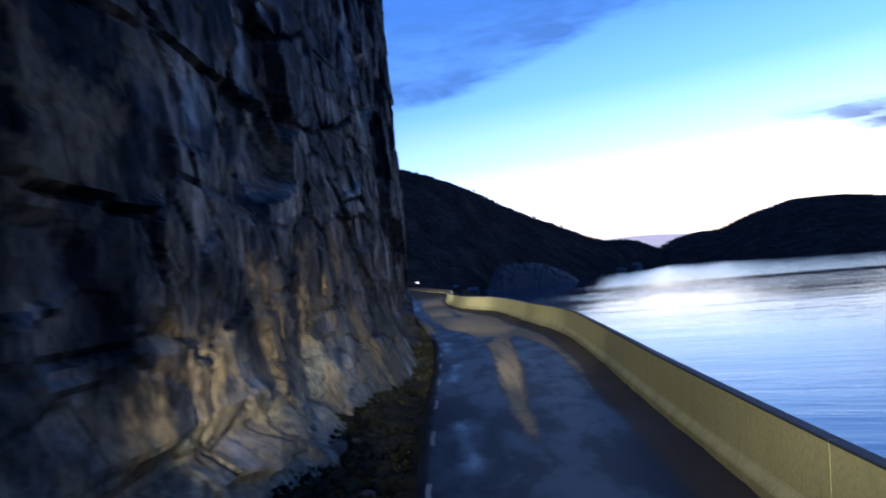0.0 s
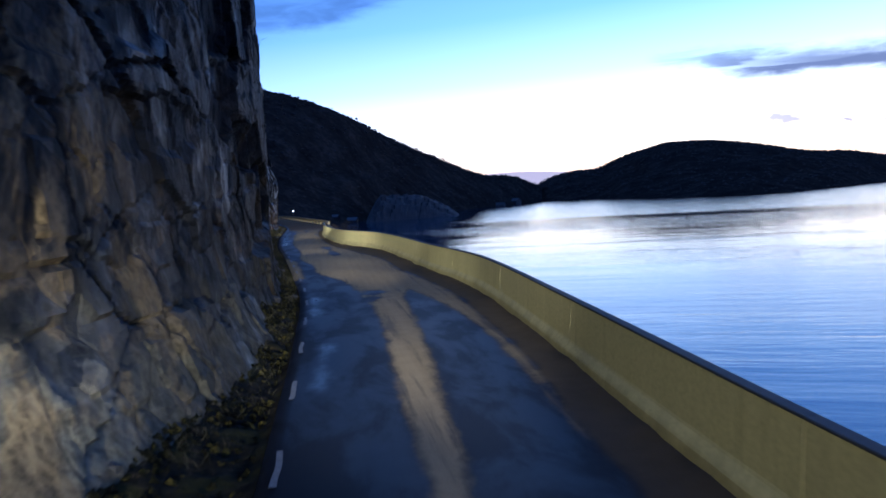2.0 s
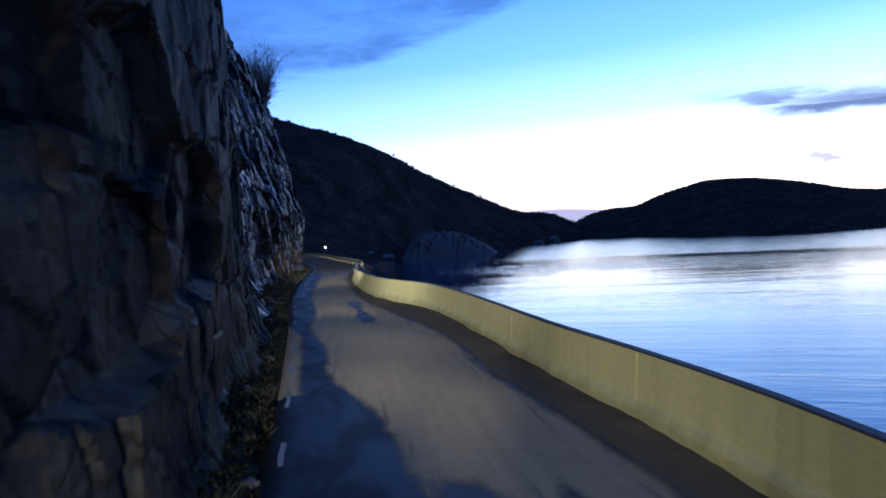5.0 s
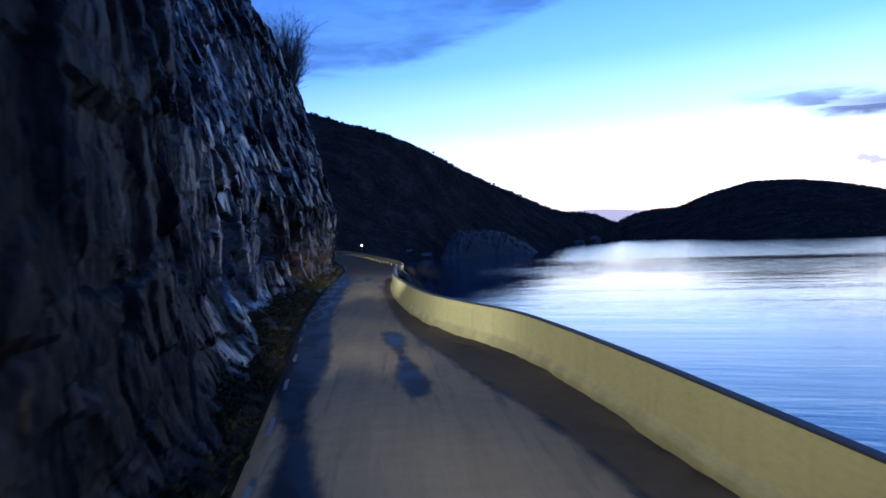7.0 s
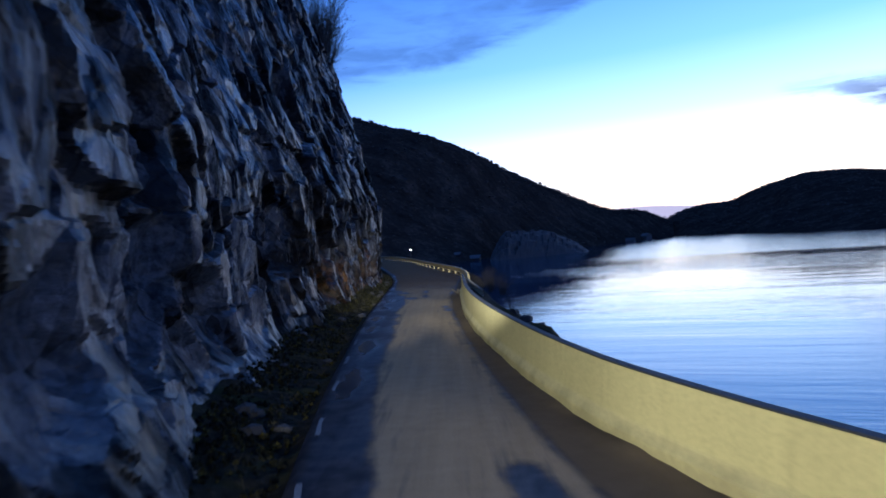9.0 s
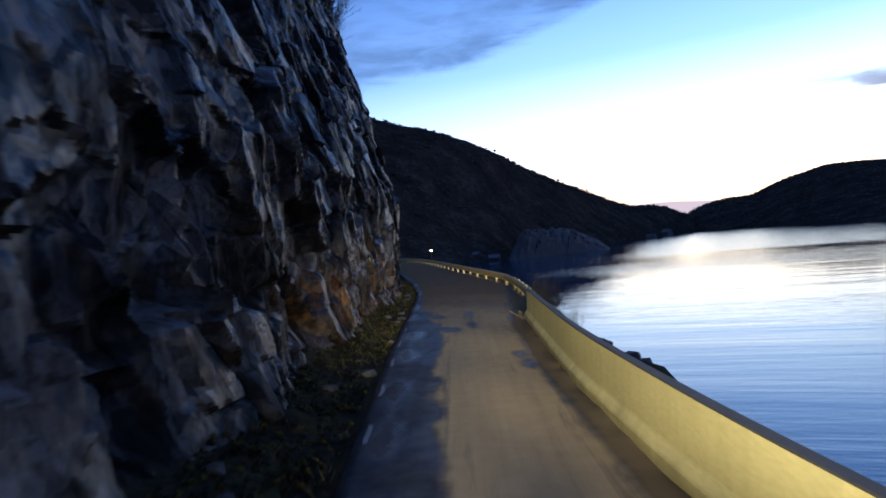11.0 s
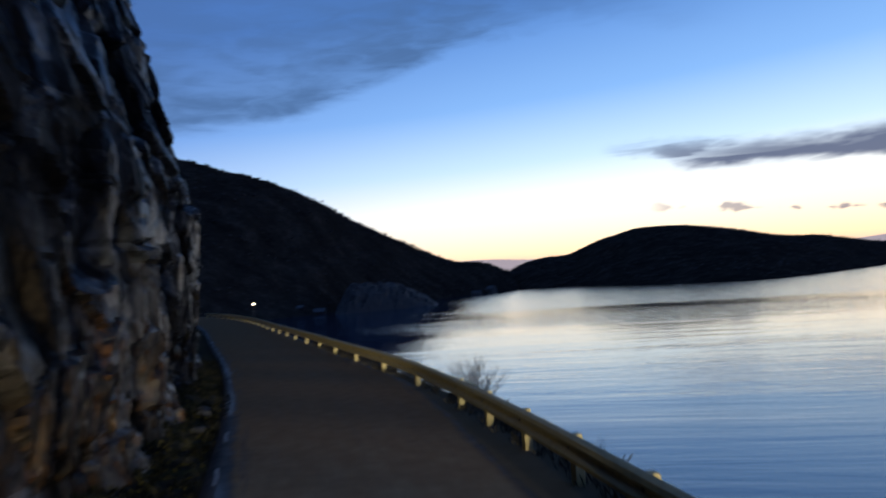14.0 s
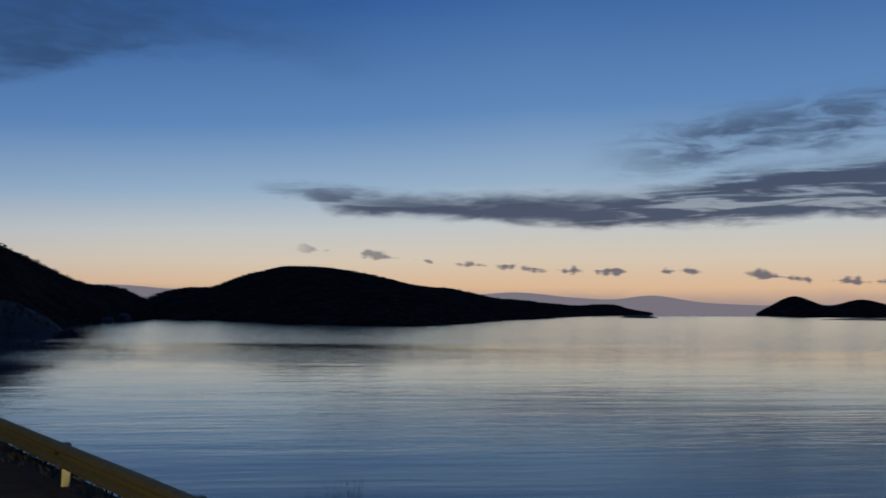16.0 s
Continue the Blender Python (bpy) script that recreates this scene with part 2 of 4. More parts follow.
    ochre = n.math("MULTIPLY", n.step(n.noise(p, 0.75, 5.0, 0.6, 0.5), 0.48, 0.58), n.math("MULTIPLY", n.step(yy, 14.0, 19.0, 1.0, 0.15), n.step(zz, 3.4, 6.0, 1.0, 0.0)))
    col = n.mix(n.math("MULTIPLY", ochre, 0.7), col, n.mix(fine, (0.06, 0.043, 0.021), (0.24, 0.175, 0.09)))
    col = n.mix(n.step(fine, 0.3, 0.6, 0.55, 0.0), col, (0.005, 0.005, 0.005))
    col = n.mix(n.math("MULTIPLY", n.math("SUBTRACT", 1.0, split), n.step(big, 0.42, 0.6, 0.0, 0.8)), col, (0.002, 0.002, 0.002))
    damp = n.math("MULTIPLY", n.step(n.noise(n.mapped(p, (1.0, 1.0, 0.4)), 0.7, 4.0, 0.6), 0.38, 0.60), n.math("SUBTRACT", 1.0, n.math("MULTIPLY", first_dark, 0.85)))
    gloss = n.math("MULTIPLY", n.step(n.math("ADD", slab_tone, chip_tone), 0.6, 1.5, 0.2, 1.0), n.math("MULTIPLY", n.step(damp, 0.0, 1.0, 0.05, 0.68), n.math("SUBTRACT", 1.0, n.math("MULTIPLY", dark, 0.7))))
    relief = n.math("ADD", n.math("MULTIPLY", slab, 0.75), n.math("ADD", n.math("MULTIPLY", chip, 0.60), n.math("MULTIPLY", crumb, 0.30)))
    relief = n.math("ADD", relief, n.math("ADD", n.math("MULTIPLY", fine, 0.035), n.math("MULTIPLY", split, 0.012)))
    return {"Base Color": col, "Roughness": n.step(damp, 0.0, 1.0, 0.60, 0.30), "Specular IOR Level": gloss, "Normal": bump(n, relief, 1.0, 1.0)}


def road_look(n):
    """Wet asphalt with dry sand on it; three fields laid over the road say how deep a place is in sand, in gravel, in a puddle."""
    p = position(n)
    ragged = n.math("SUBTRACT", n.noise(n.mapped(p, (1.0, 0.45, 1.0)), 2.2, 7.0, 0.65, 0.3), 0.5)
    torn = n.math("SUBTRACT", n.noise(p, 9.0, 5.0, 0.6), 0.5)
    edge = n.math("ADD", n.math("MULTIPLY", ragged, 0.34), n.math("MULTIPLY", torn, 0.08))
    sand = n.step(n.math("ADD", attribute(n, "sand"), edge), -0.08, 0.11)
    gravel = n.step(n.math("ADD", attribute(n, "gravel"), n.math("MULTIPLY", edge, 0.9)), -0.07, 0.08)
    puddle = n.step(n.math("ADD", attribute(n, "puddle"), n.math("MULTIPLY", edge, 1.6)), -0.10, 0.30)
    # wheels have dragged the sand out in streaks
    drag = n.noise(n.mapped(p, (6.0, 0.30, 1.0)), 1.0, 5.0, 0.6, 0.3)
    thin = n.step(attribute(n, "sand"), 0.05, 0.45, 0.5, 0.1)
    sand = n.math("MULTIPLY", sand, n.math("SUBTRACT", 1.0, n.math("MULTIPLY", n.step(drag, 0.50, 0.66), thin)))
    puddle = n.math("MULTIPLY", puddle, n.math("SUBTRACT", 1.0, sand))
    grain = n.noise(p, 60.0, 5.0, 0.75)
    mottle = n.noise(p, 3.2, 6.0, 0.6)
    tracks = n.noise(n.mapped(p, (5.0, 0.12, 1.0)), 1.2, 4.0, 0.6)
    worn = n.step(n.math("ADD", n.math("MULTIPLY", mottle, 0.5), n.math("MULTIPLY", tracks, 0.5)), 0.38, 0.62)
    tar = n.mix(worn, (0.006, 0.0095, 0.0175), (0.0095, 0.0135, 0.023))
    soaked = n.step(n.noise(n.mapped(p, (1.4, 0.45, 1.0)), 0.9, 5.0, 0.6, 0.4), 0.40, 0.60)
    tar = n.mix(n.math("MULTIPLY", n.math("SUBTRACT", 1.0, soaked), 0.45), tar, (0.0155, 0.0140, 0.0135))
    tar = n.mix(n.step(grain, 0.5, 0.7, 0.0, 0.5), tar, (0.026, 0.025, 0.024))
    _, along, _ = n.add("ShaderNodeSeparateXYZ", {0: p}).outputs
    film = n.math("MULTIPLY", n.step(along, 43.0, 52.0), n.step(n.math("ADD", mottle, n.math("MULTIPLY", tracks, 0.4)), 0.5, 0.95, 0.1, 0.75))
    tar = n.mix(film, tar, (0.080, 0.073, 0.068))
    dust = n.mix(n.math("ADD", n.math("MULTIPLY", mottle, 0.5), n.math("MULTIPLY", tracks, 0.5)), (0.19, 0.145, 0.082), (0.41, 0.325, 0.20))
    # browner, darker sand towards the far end, with headlight brown painted in
    far_dust = n.mix(mottle, (0.12, 0.066, 0.033), (0.26, 0.152, 0.082))
    dust = n.mix(n.step(n.math("ADD", along, n.math("MULTIPLY", ragged, 14.0)), 74.0, 92.0, 0.0, 0.85), dust, far_dust)
    col = n.mix(n.math("MULTIPLY", sand, n.step(grain, 0.25, 0.55, 0.72, 1.0)), tar, dust)
    gravel = n.math("MULTIPLY", gravel, n.step(along, 8.0, 22.0, 0.3, 1.0))
    col = n.mix(gravel, col, n.mix(n.math("ADD", n.math("MULTIPLY", grain, 0.6), n.math("MULTIPLY", mottle, 0.4)), (0.06, 0.048, 0.030), (0.20, 0.155, 0.10)))
    dry = n.math("MAXIMUM", sand, gravel)
    rough = n.mix(puddle, n.mix(dry, n.mix(soaked, (0.54,) * 3, (0.47,) * 3), (0.92,) * 3), (0.20,) * 3)
    relief = n.math("MULTIPLY", grain, n.step(puddle, 0.0, 1.0, 1.0, 0.3))
    return {"Base Color": col, "Roughness": rough, "Specular IOR Level": n.math("ADD", n.math("MULTIPLY", n.math("SUBTRACT", 1.0, dry), n.step(soaked, 0.0, 1.0, 0.045, 0.085)), n.math("MULTIPLY", puddle, 0.05)), "Normal": bump(n, relief, 0.12, 0.003)}


def concrete_look(n):
    """Cast concrete with the headlights' yellow put into its colour, drip marks, dirt thrown up at the foot and fine
    pitting.
    """
    p = position(n)
    stain = n.noise(n.mapped(p, (1, 1, 0.25)), 1.6, 6.0, 0.6, 0.3)
    drips = n.noise(n.mapped(p, (3.0, 3.0, 0.18)), 2.4, 5.0, 0.65)
    fine = n.noise(p, 24.0, 6.0, 0.65)
    rnd = n.add("ShaderNodeObjectInfo").outputs["Random"]
    col = n.mix(stain, (0.53, 0.48, 0.225), (0.70, 0.63, 0.30))
    col = n.mix(n.step(rnd, 0.0, 1.0, 0.0, 0.25), col, (0.48, 0.42, 0.20))
    col = n.mix(n.step(drips, 0.52, 0.72, 0.0, 0.28), col, (0.28, 0.25, 0.13))
    _, _, zz = n.add("ShaderNodeSeparateXYZ", {0: p}).outputs
    splash = n.step(n.math("ADD", zz, n.math("MULTIPLY", n.math("SUBTRACT", stain, 0.5), 0.5)), 0.02, 0.22, 0.38, 0.0)
    col = n.mix(splash, col, (0.17, 0.14, 0.08))
    col = n.mix(n.step(fine, 0.30, 0.62, 0.3, 0.0), col, (0.19, 0.17, 0.10))
    return {"Base Color": col, "Roughness": 0.85, "Specular IOR Level": 0.15, "Normal": bump(n, fine, 0.25, 0.01)}


def soil_look(n):
    p = position(n)
    a = n.noise(p, 7.0, 7.0, 0.65)
    col = n.ramp(a, [(0.3, (0.006, 0.0055, 0.004)), (0.5, (0.018, 0.015, 0.009)), (0.7, (0.050, 0.039, 0.021))])
    moss = n.step(n.noise(p, 1.4, 5.0), 0.5, 0.62)
    col = n.mix(n.math("MULTIPLY", moss, 0.8), col, n.mix(a, (0.012, 0.012, 0.004), (0.055, 0.050, 0.014)))
    return {"Base Color": col, "Roughness": 0.95, "Specular IOR Level": 0.05, "Normal": bump(n, a, 0.9, 0.05)}


def heath_look(n):
    p = position(n)
    a = n.noise(p, 0.035, 8.0, 0.7)
    b = n.noise(p, 0.25, 5.0, 0.7)
    col = n.ramp(n.math("ADD", n.math("MULTIPLY", a, 0.6), n.math("MULTIPLY", b, 0.4)),
                 [(0.36, (0.010, 0.009, 0.008)), (0.52, (0.027, 0.023, 0.019)), (0.66, (0.060, 0.050, 0.040))])
    return {"Base Color": col, "Roughness": 1.0, "Specular IOR Level": 0.0, "Normal": bump(n, b, 0.8, 1.5)}


def water_material():
    """The fjord: wavelets under a light breeze close in, calmer farther out, ruffled again in a lane along the far shore."""
    m = bpy.data.materials.new("fjord_water")
    m.use_nodes = True
    n = Nodes(m.node_tree)
    p = position(n)
    px, py, _ = n.add("ShaderNodeSeparateXYZ", {0: p}).outputs
    off = n.math("SQRT", n.math("ADD", n.math("POWER", px, 2.0), n.math("POWER", n.math("SUBTRACT", py, 50.0), 2.0)))
    turned = n.mapped(p, (1, 1, 1), (0, 0, 0.45))
    lanes = n.noise(n.mapped(turned, (0.22, 1.0, 1.0)), 0.020, 4.0, 0.55)
    lane = n.math("SUBTRACT", lanes, 0.5)
    far = n.step(n.math("ADD", off, n.math("MULTIPLY", lane, 160.0)), 290.0, 430.0)
    # the cove below the near hill lies sheltered
    far = n.math("MULTIPLY", far, n.step(n.math("DIVIDE", px, n.math("MAXIMUM", n.math("SUBTRACT", py, 50.0), 1.0)), 0.13, 0.22))
    swell = n.noise(n.mapped(turned, (0.16, 1.0, 1.0)), 0.11, 3.0, 0.5, 0.4)
    ripple = n.noise(n.mapped(turned, (0.22, 1.0, 1.0)), 0.62, 4.0, 0.5, 0.5)
    hgt = n.math("ADD", n.math("MULTIPLY", swell, 0.10), n.math("MULTIPLY", ripple, n.step(lanes, 0.40, 0.62, 0.020, 0.065)))
    breeze = n.step(n.math("ADD", off, n.math("MULTIPLY", lane, 240.0)), 45.0, 230.0, 0.22, 0.018, smooth=False)
    normal = bump(n, hgt, 1.0, 1.0)
    gloss = n.add("ShaderNodeBsdfGlossy", {"Color": (0.88, 0.96, 1, 1), "Roughness": n.math("MAXIMUM", breeze, n.math("MULTIPLY", far, 0.17)), "Normal": normal}, distribution="BECKMANN")
    body = n.add("ShaderNodeBsdfDiffuse", {"Color": (0.002, 0.030, 0.079, 1)})
    mirror = n.add("ShaderNodeFresnel", {"IOR": 1.47, "Normal": normal}).outputs[0]
    both = n.add("ShaderNodeMixShader", {0: mirror, 1: body.outputs[0], 2: gloss.outputs[0]})
    out = n.add("ShaderNodeOutputMaterial")
    m.node_tree.links.new(both.outputs[0], out.inputs[0])
    return m


def plain_look(base, rough=0.6, metal=0.0, vary=0.25, scale=6.0):
    def look_of(n):
        p = position(n)
        a = n.noise(p, scale, 6.0, 0.65)
        dark = tuple(c * (1 - vary) for c in base)
        light = tuple(min(1.0, c * (1 + vary)) for c in base)
        return {"Base Color": n.mix(a, dark, light), "Roughness": rough, "Metallic": metal, "Normal": bump(n, a, 0.2, 0.01)}
    return look_of


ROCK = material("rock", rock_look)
ROAD = material("asphalt", road_look)
CONCRETE = material("concrete", concrete_look)
SOIL = material("verge_soil", soil_look)
HEATH = material("heath", heath_look)
WATER = water_material()
PAINT = material("road_paint", plain_look((0.15, 0.15, 0.145), 0.7, 0, 0.95, 22.0))
# rail and post steel yellowed in the base colour to carry headlight light
STEEL = material("warm_lit_steel", plain_look((0.36, 0.285, 0.13), 0.7, 0.0, 0.35, 9.0))
POST = material("post_steel", plain_look((0.38, 0.305, 0.135), 0.7, 0.0, 0.12, 12.0))
COPING = material("coping", plain_look((0.035, 0.036, 0.038), 0.75, 0, 0.5, 6.0))
GALV = material("galvanised_steel", plain_look((0.22, 0.21, 0.19), 0.7, 0.2, 0.35, 8.0))
DARK = material("dark_metal", plain_look((0.03, 0.03, 0.032), 0.5, 0.3))
GRASS = material("dry_grass", plain_look((0.032, 0.029, 0.013), 0.9, 0, 0.6, 3.0))
WEED = material("withered_grass", plain_look((0.024, 0.019, 0.012), 0.9, 0, 0.6, 2.0))
LEAF = material("fallen_leaf", plain_look((0.036, 0.022, 0.008), 0.85, 0, 0.6, 5.0))
TWIG = material("bare_twig", plain_look((0.028, 0.024, 0.020), 0.9, 0, 0.4))
WOODS = material("far_trees", plain_look((0.022, 0.019, 0.015), 1.0, 0, 0.5, 0.05))
SHORE = material("shore_rock", plain_look((0.012, 0.012, 0.013), 0.9, 0, 0.7, 0.25))
ROOF = material("pale_roof", plain_look((0.04, 0.046, 0.054), 0.6, 0, 0.15))
BOARD = material("boarding", plain_look((0.014, 0.009, 0.008), 0.8, 0, 0.3))


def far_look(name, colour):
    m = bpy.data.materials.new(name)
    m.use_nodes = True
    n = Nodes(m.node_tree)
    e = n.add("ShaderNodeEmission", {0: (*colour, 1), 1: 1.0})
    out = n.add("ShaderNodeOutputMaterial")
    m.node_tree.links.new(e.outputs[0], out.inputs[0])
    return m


# distance haze painted as a flat glowing colour on the mountains
FAR = far_look("far_range_haze", (0.185, 0.165, 0.195))
GLOW = far_look("lamp_glow", (14.0, 12.0, 8.5))


# ---- building helpers ----
def part(name, bm, mat, parent=None, label=""):
    me = bpy.data.meshes.new(name)
    bm.to_mesh(me)
    bm.free()
    me.materials.append(mat)
    ob = new(name, me)
    if parent is not None:
        ob.parent = parent
    return tagged(ob, label=label)


def sheet(name, verts, faces, mat, smooth=True):
    me = bpy.data.meshes.new(name)
    me.from_pydata([tuple(v) for v in verts], [], [tuple(f) for f in faces])
    me.materials.append(mat)
    me.update()
    me.polygons.foreach_set("use_smooth", [smooth] * len(me.polygons))
    return new(name, me)


def grid(a, b):
    """Quads for a grid of a rows by b columns of vertices."""
    i = np.arange(a - 1)[:, None] * b + np.arange(b - 1)[None, :]
    i = i.ravel()
    return np.stack([i, i + 1, i + b + 1, i + b], 1).tolist()


def curve(*points):
    """A smooth curve through (y, value) points, flat or linear past its ends."""
    ys = np.array([q[0] for q in points], float)
    vs = np.array([q[1] for q in points], float)
    slope = np.gradient(vs, ys)

    def at(y):
        y = np.asarray(y, float)
        i = np.clip(np.searchsorted(ys, y) - 1, 0, len(ys) - 2)
        h = ys[i + 1] - ys[i]
        s = np.clip((y - ys[i]) / h, 0, 1)
        out = ((2 * s**3 - 3 * s**2 + 1) * vs[i] + (s**3 - 2 * s**2 + s) * h * slope[i]
               + (-2 * s**3 + 3 * s**2) * vs[i + 1] + (s**3 - s**2) * h * slope[i + 1])
        return out + np.where(y > ys[-1], (y - ys[-1]) * slope[-1], 0) + np.where(y < ys[0], (y - ys[0]) * slope[0], 0)
    return at


def hash01(i, j, k):
    h = np.sin(i * 127.1 + j * 311.7 + k * 74.7) * 43758.5453
    return h - np.floor(h)


def facets(u, v, seed):
    """Cells of broken rock: three random numbers a cell, the place inside it and how far its edge is."""
    iu, iv = np.floor(u), np.floor(v)
    best = np.full(u.shape, 9.0)
    second = np.full(u.shape, 9.0)
    cu, cv, du, dv = (np.zeros(u.shape) for _ in range(4))
    for a in (-1, 0, 1):
        for b in (-1, 0, 1):
            ci, cj = iu + a, iv + b
            pu, pv = ci + 0.1 + 0.8 * hash01(ci, cj, seed), cj + 0.1 + 0.8 * hash01(ci, cj, seed + 5)
            d = np.maximum(abs(u - pu), abs(v - pv)) + 0.25 * np.minimum(abs(u - pu), abs(v - pv))
            near = d < best
            second = np.where(near, best, np.minimum(second, d))
            best = np.where(near, d, best)
            cu, cv = np.where(near, ci, cu), np.where(near, cj, cv)
            du, dv = np.where(near, u - pu, du), np.where(near, v - pv, dv)
    r = [hash01(cu, cv, seed + s) for s in (11, 23, 37)]
    return r, du, dv, second - best


def wander(u, v, seed):
    """Smooth noise in two directions, about -1 to 1."""
    iu, iv = np.floor(u), np.floor(v)
    fu, fv = u - iu, v - iv
    fu, fv = fu * fu * (3 - 2 * fu), fv * fv * (3 - 2 * fv)
    c = [[hash01(iu + a, iv + b, seed) for b in (0, 1)] for a in (0, 1)]
    return 2 * ((c[0][0] * (1 - fv) + c[0][1] * fv) * (1 - fu) + (c[1][0] * (1 - fv) + c[1][1] * fv) * fu) - 1


# ---- the line of the road ----
LEFT = curve((-20, -0.7), (0, -0.5), (13, -0.46), (20, -0.40), (28, -0.46), (34, -0.80), (40, -1.18), (47, -1.66), (54, -2.18),
             (61, -2.55), (69, -2.84), (78, -3.05), (85, -3.16), (94, -3.42), (101, -3.9), (117, -5.5), (140, -7.9), (162, -11.0), (190, -17.0))
RIGHT = curve((-20, 1.6), (0, 2.2), (7, 2.47), (12, 2.73), (16, 2.98), (20, 3.22), (24, 3.44), (27, 3.52), (30, 3.40), (33, 3.18), (37, 3.02), (41, 2.84),
              (44, 2.64), (47, 2.32), (50, 1.60), (52, 1.18), (54, 0.90), (57.8, 0.54), (61, 0.31), (64, 0.17), (67.6, 0.07), (73, 0.09), (78.5, 0.15))
RAIL = curve((78, 0.47), (82.3, 0.59), (86, 0.655), (90, 0.63), (94, 0.5), (98, 0.19), (101, -0.12), (105, -0.53), (109, -0.92),
             (117, -1.75), (128, -2.85), (140, -4.05), (162, -7.0), (190, -13.0))


def road_right(y):
    w = np.clip((np.asarray(y, float) - 76) / 5, 0, 1)
    return RIGHT(np.minimum(y, 79)) * (1 - w) + (RAIL(np.maximum(y, 78)) + 0.25) * w


FACE = curve((-20, -2.3), (0, -2.2), (8, -2.0), (14, -1.85), (18, -1.5), (21, -1.3), (26, -1.05), (31, -1.0), (35, -1.25), (40, -1.9),
             (46, -2.8), (52, -3.5), (57, -3.95), (65, -4.3), (71, -4.15), (77, -3.95), (84, -3.95), (91, -4.0), (99, -4.3), (104, -4.6), (110, -5.3),
             (125, -7.6), (145, -10.5), (180, -19.0))

# how far the rock's foot runs out towards the road below its face
APRON = curve((-20, 0.50), (6, 0.58), (12, 0.56), (20, 0.46), (26, 0.18), (33, 0.0), (38, 0.12), (45, 0.55), (54, 0.65), (64, 0.45), (72, 0.15), (80, 0.0), (180, 0.0))


SAND_LEFT = curve((-20, 0.56), (8, 0.50), (10, 0.45), (12, 0.408), (24, 0.375), (28, 0.335), (32, 0.28), (34, 0.20), (38, 0.19), (42, 0.13), (47, 0.19), (50, 0.22),
                  (55, 0.25), (60, 0.27), (63, 0.33), (68, 0.28), (71, 0.31), (75, 0.34), (79, 0.20), (83, 0.11), (90, 0.06), (110, 0.05), (190, 0.05))
SAND_RIGHT = curve((-20, 0.36), (8, 0.38), (10, 0.43), (12, 0.46), (15, 0.48), (19, 0.52), (24, 0.545), (27, 0.58), (29, 0.70), (32, 0.76), (36, 0.80), (41, 0.78), (44, 0.72),
                   (48, 0.69), (50, 0.73), (53, 0.785), (58, 0.835), (65, 0.87), (69, 0.86), (75, 0.85), (79, 0.79), (86, 0.80), (92, 0.88), (110, 0.94), (190, 0.94))
SIDE_LEFT = curve((-20, 0.86), (17, 0.80), (22, 0.775), (24, 0.72), (27, 0.64), (29, 0.58), (33, 0.50))
SIDE_RIGHT = curve((-20, 0.80), (14, 0.775), (17, 0.83), (24, 0.83), (29, 0.81), (34, 0.78))


def smear(X, Y, x0, y0, x1, y1, wide):
    """How far inside a long blot a place lies, in metres; negative outside."""
    t = np.clip((Y - y0) / (y1 - y0), 0, 1)
    return wide * (0.6 + 0.4 * np.sin(t * 9)) - np.hypot(X - (x0 + (x1 - x0) * t), (Y - np.clip(Y, y0, y1)) * 0.5)


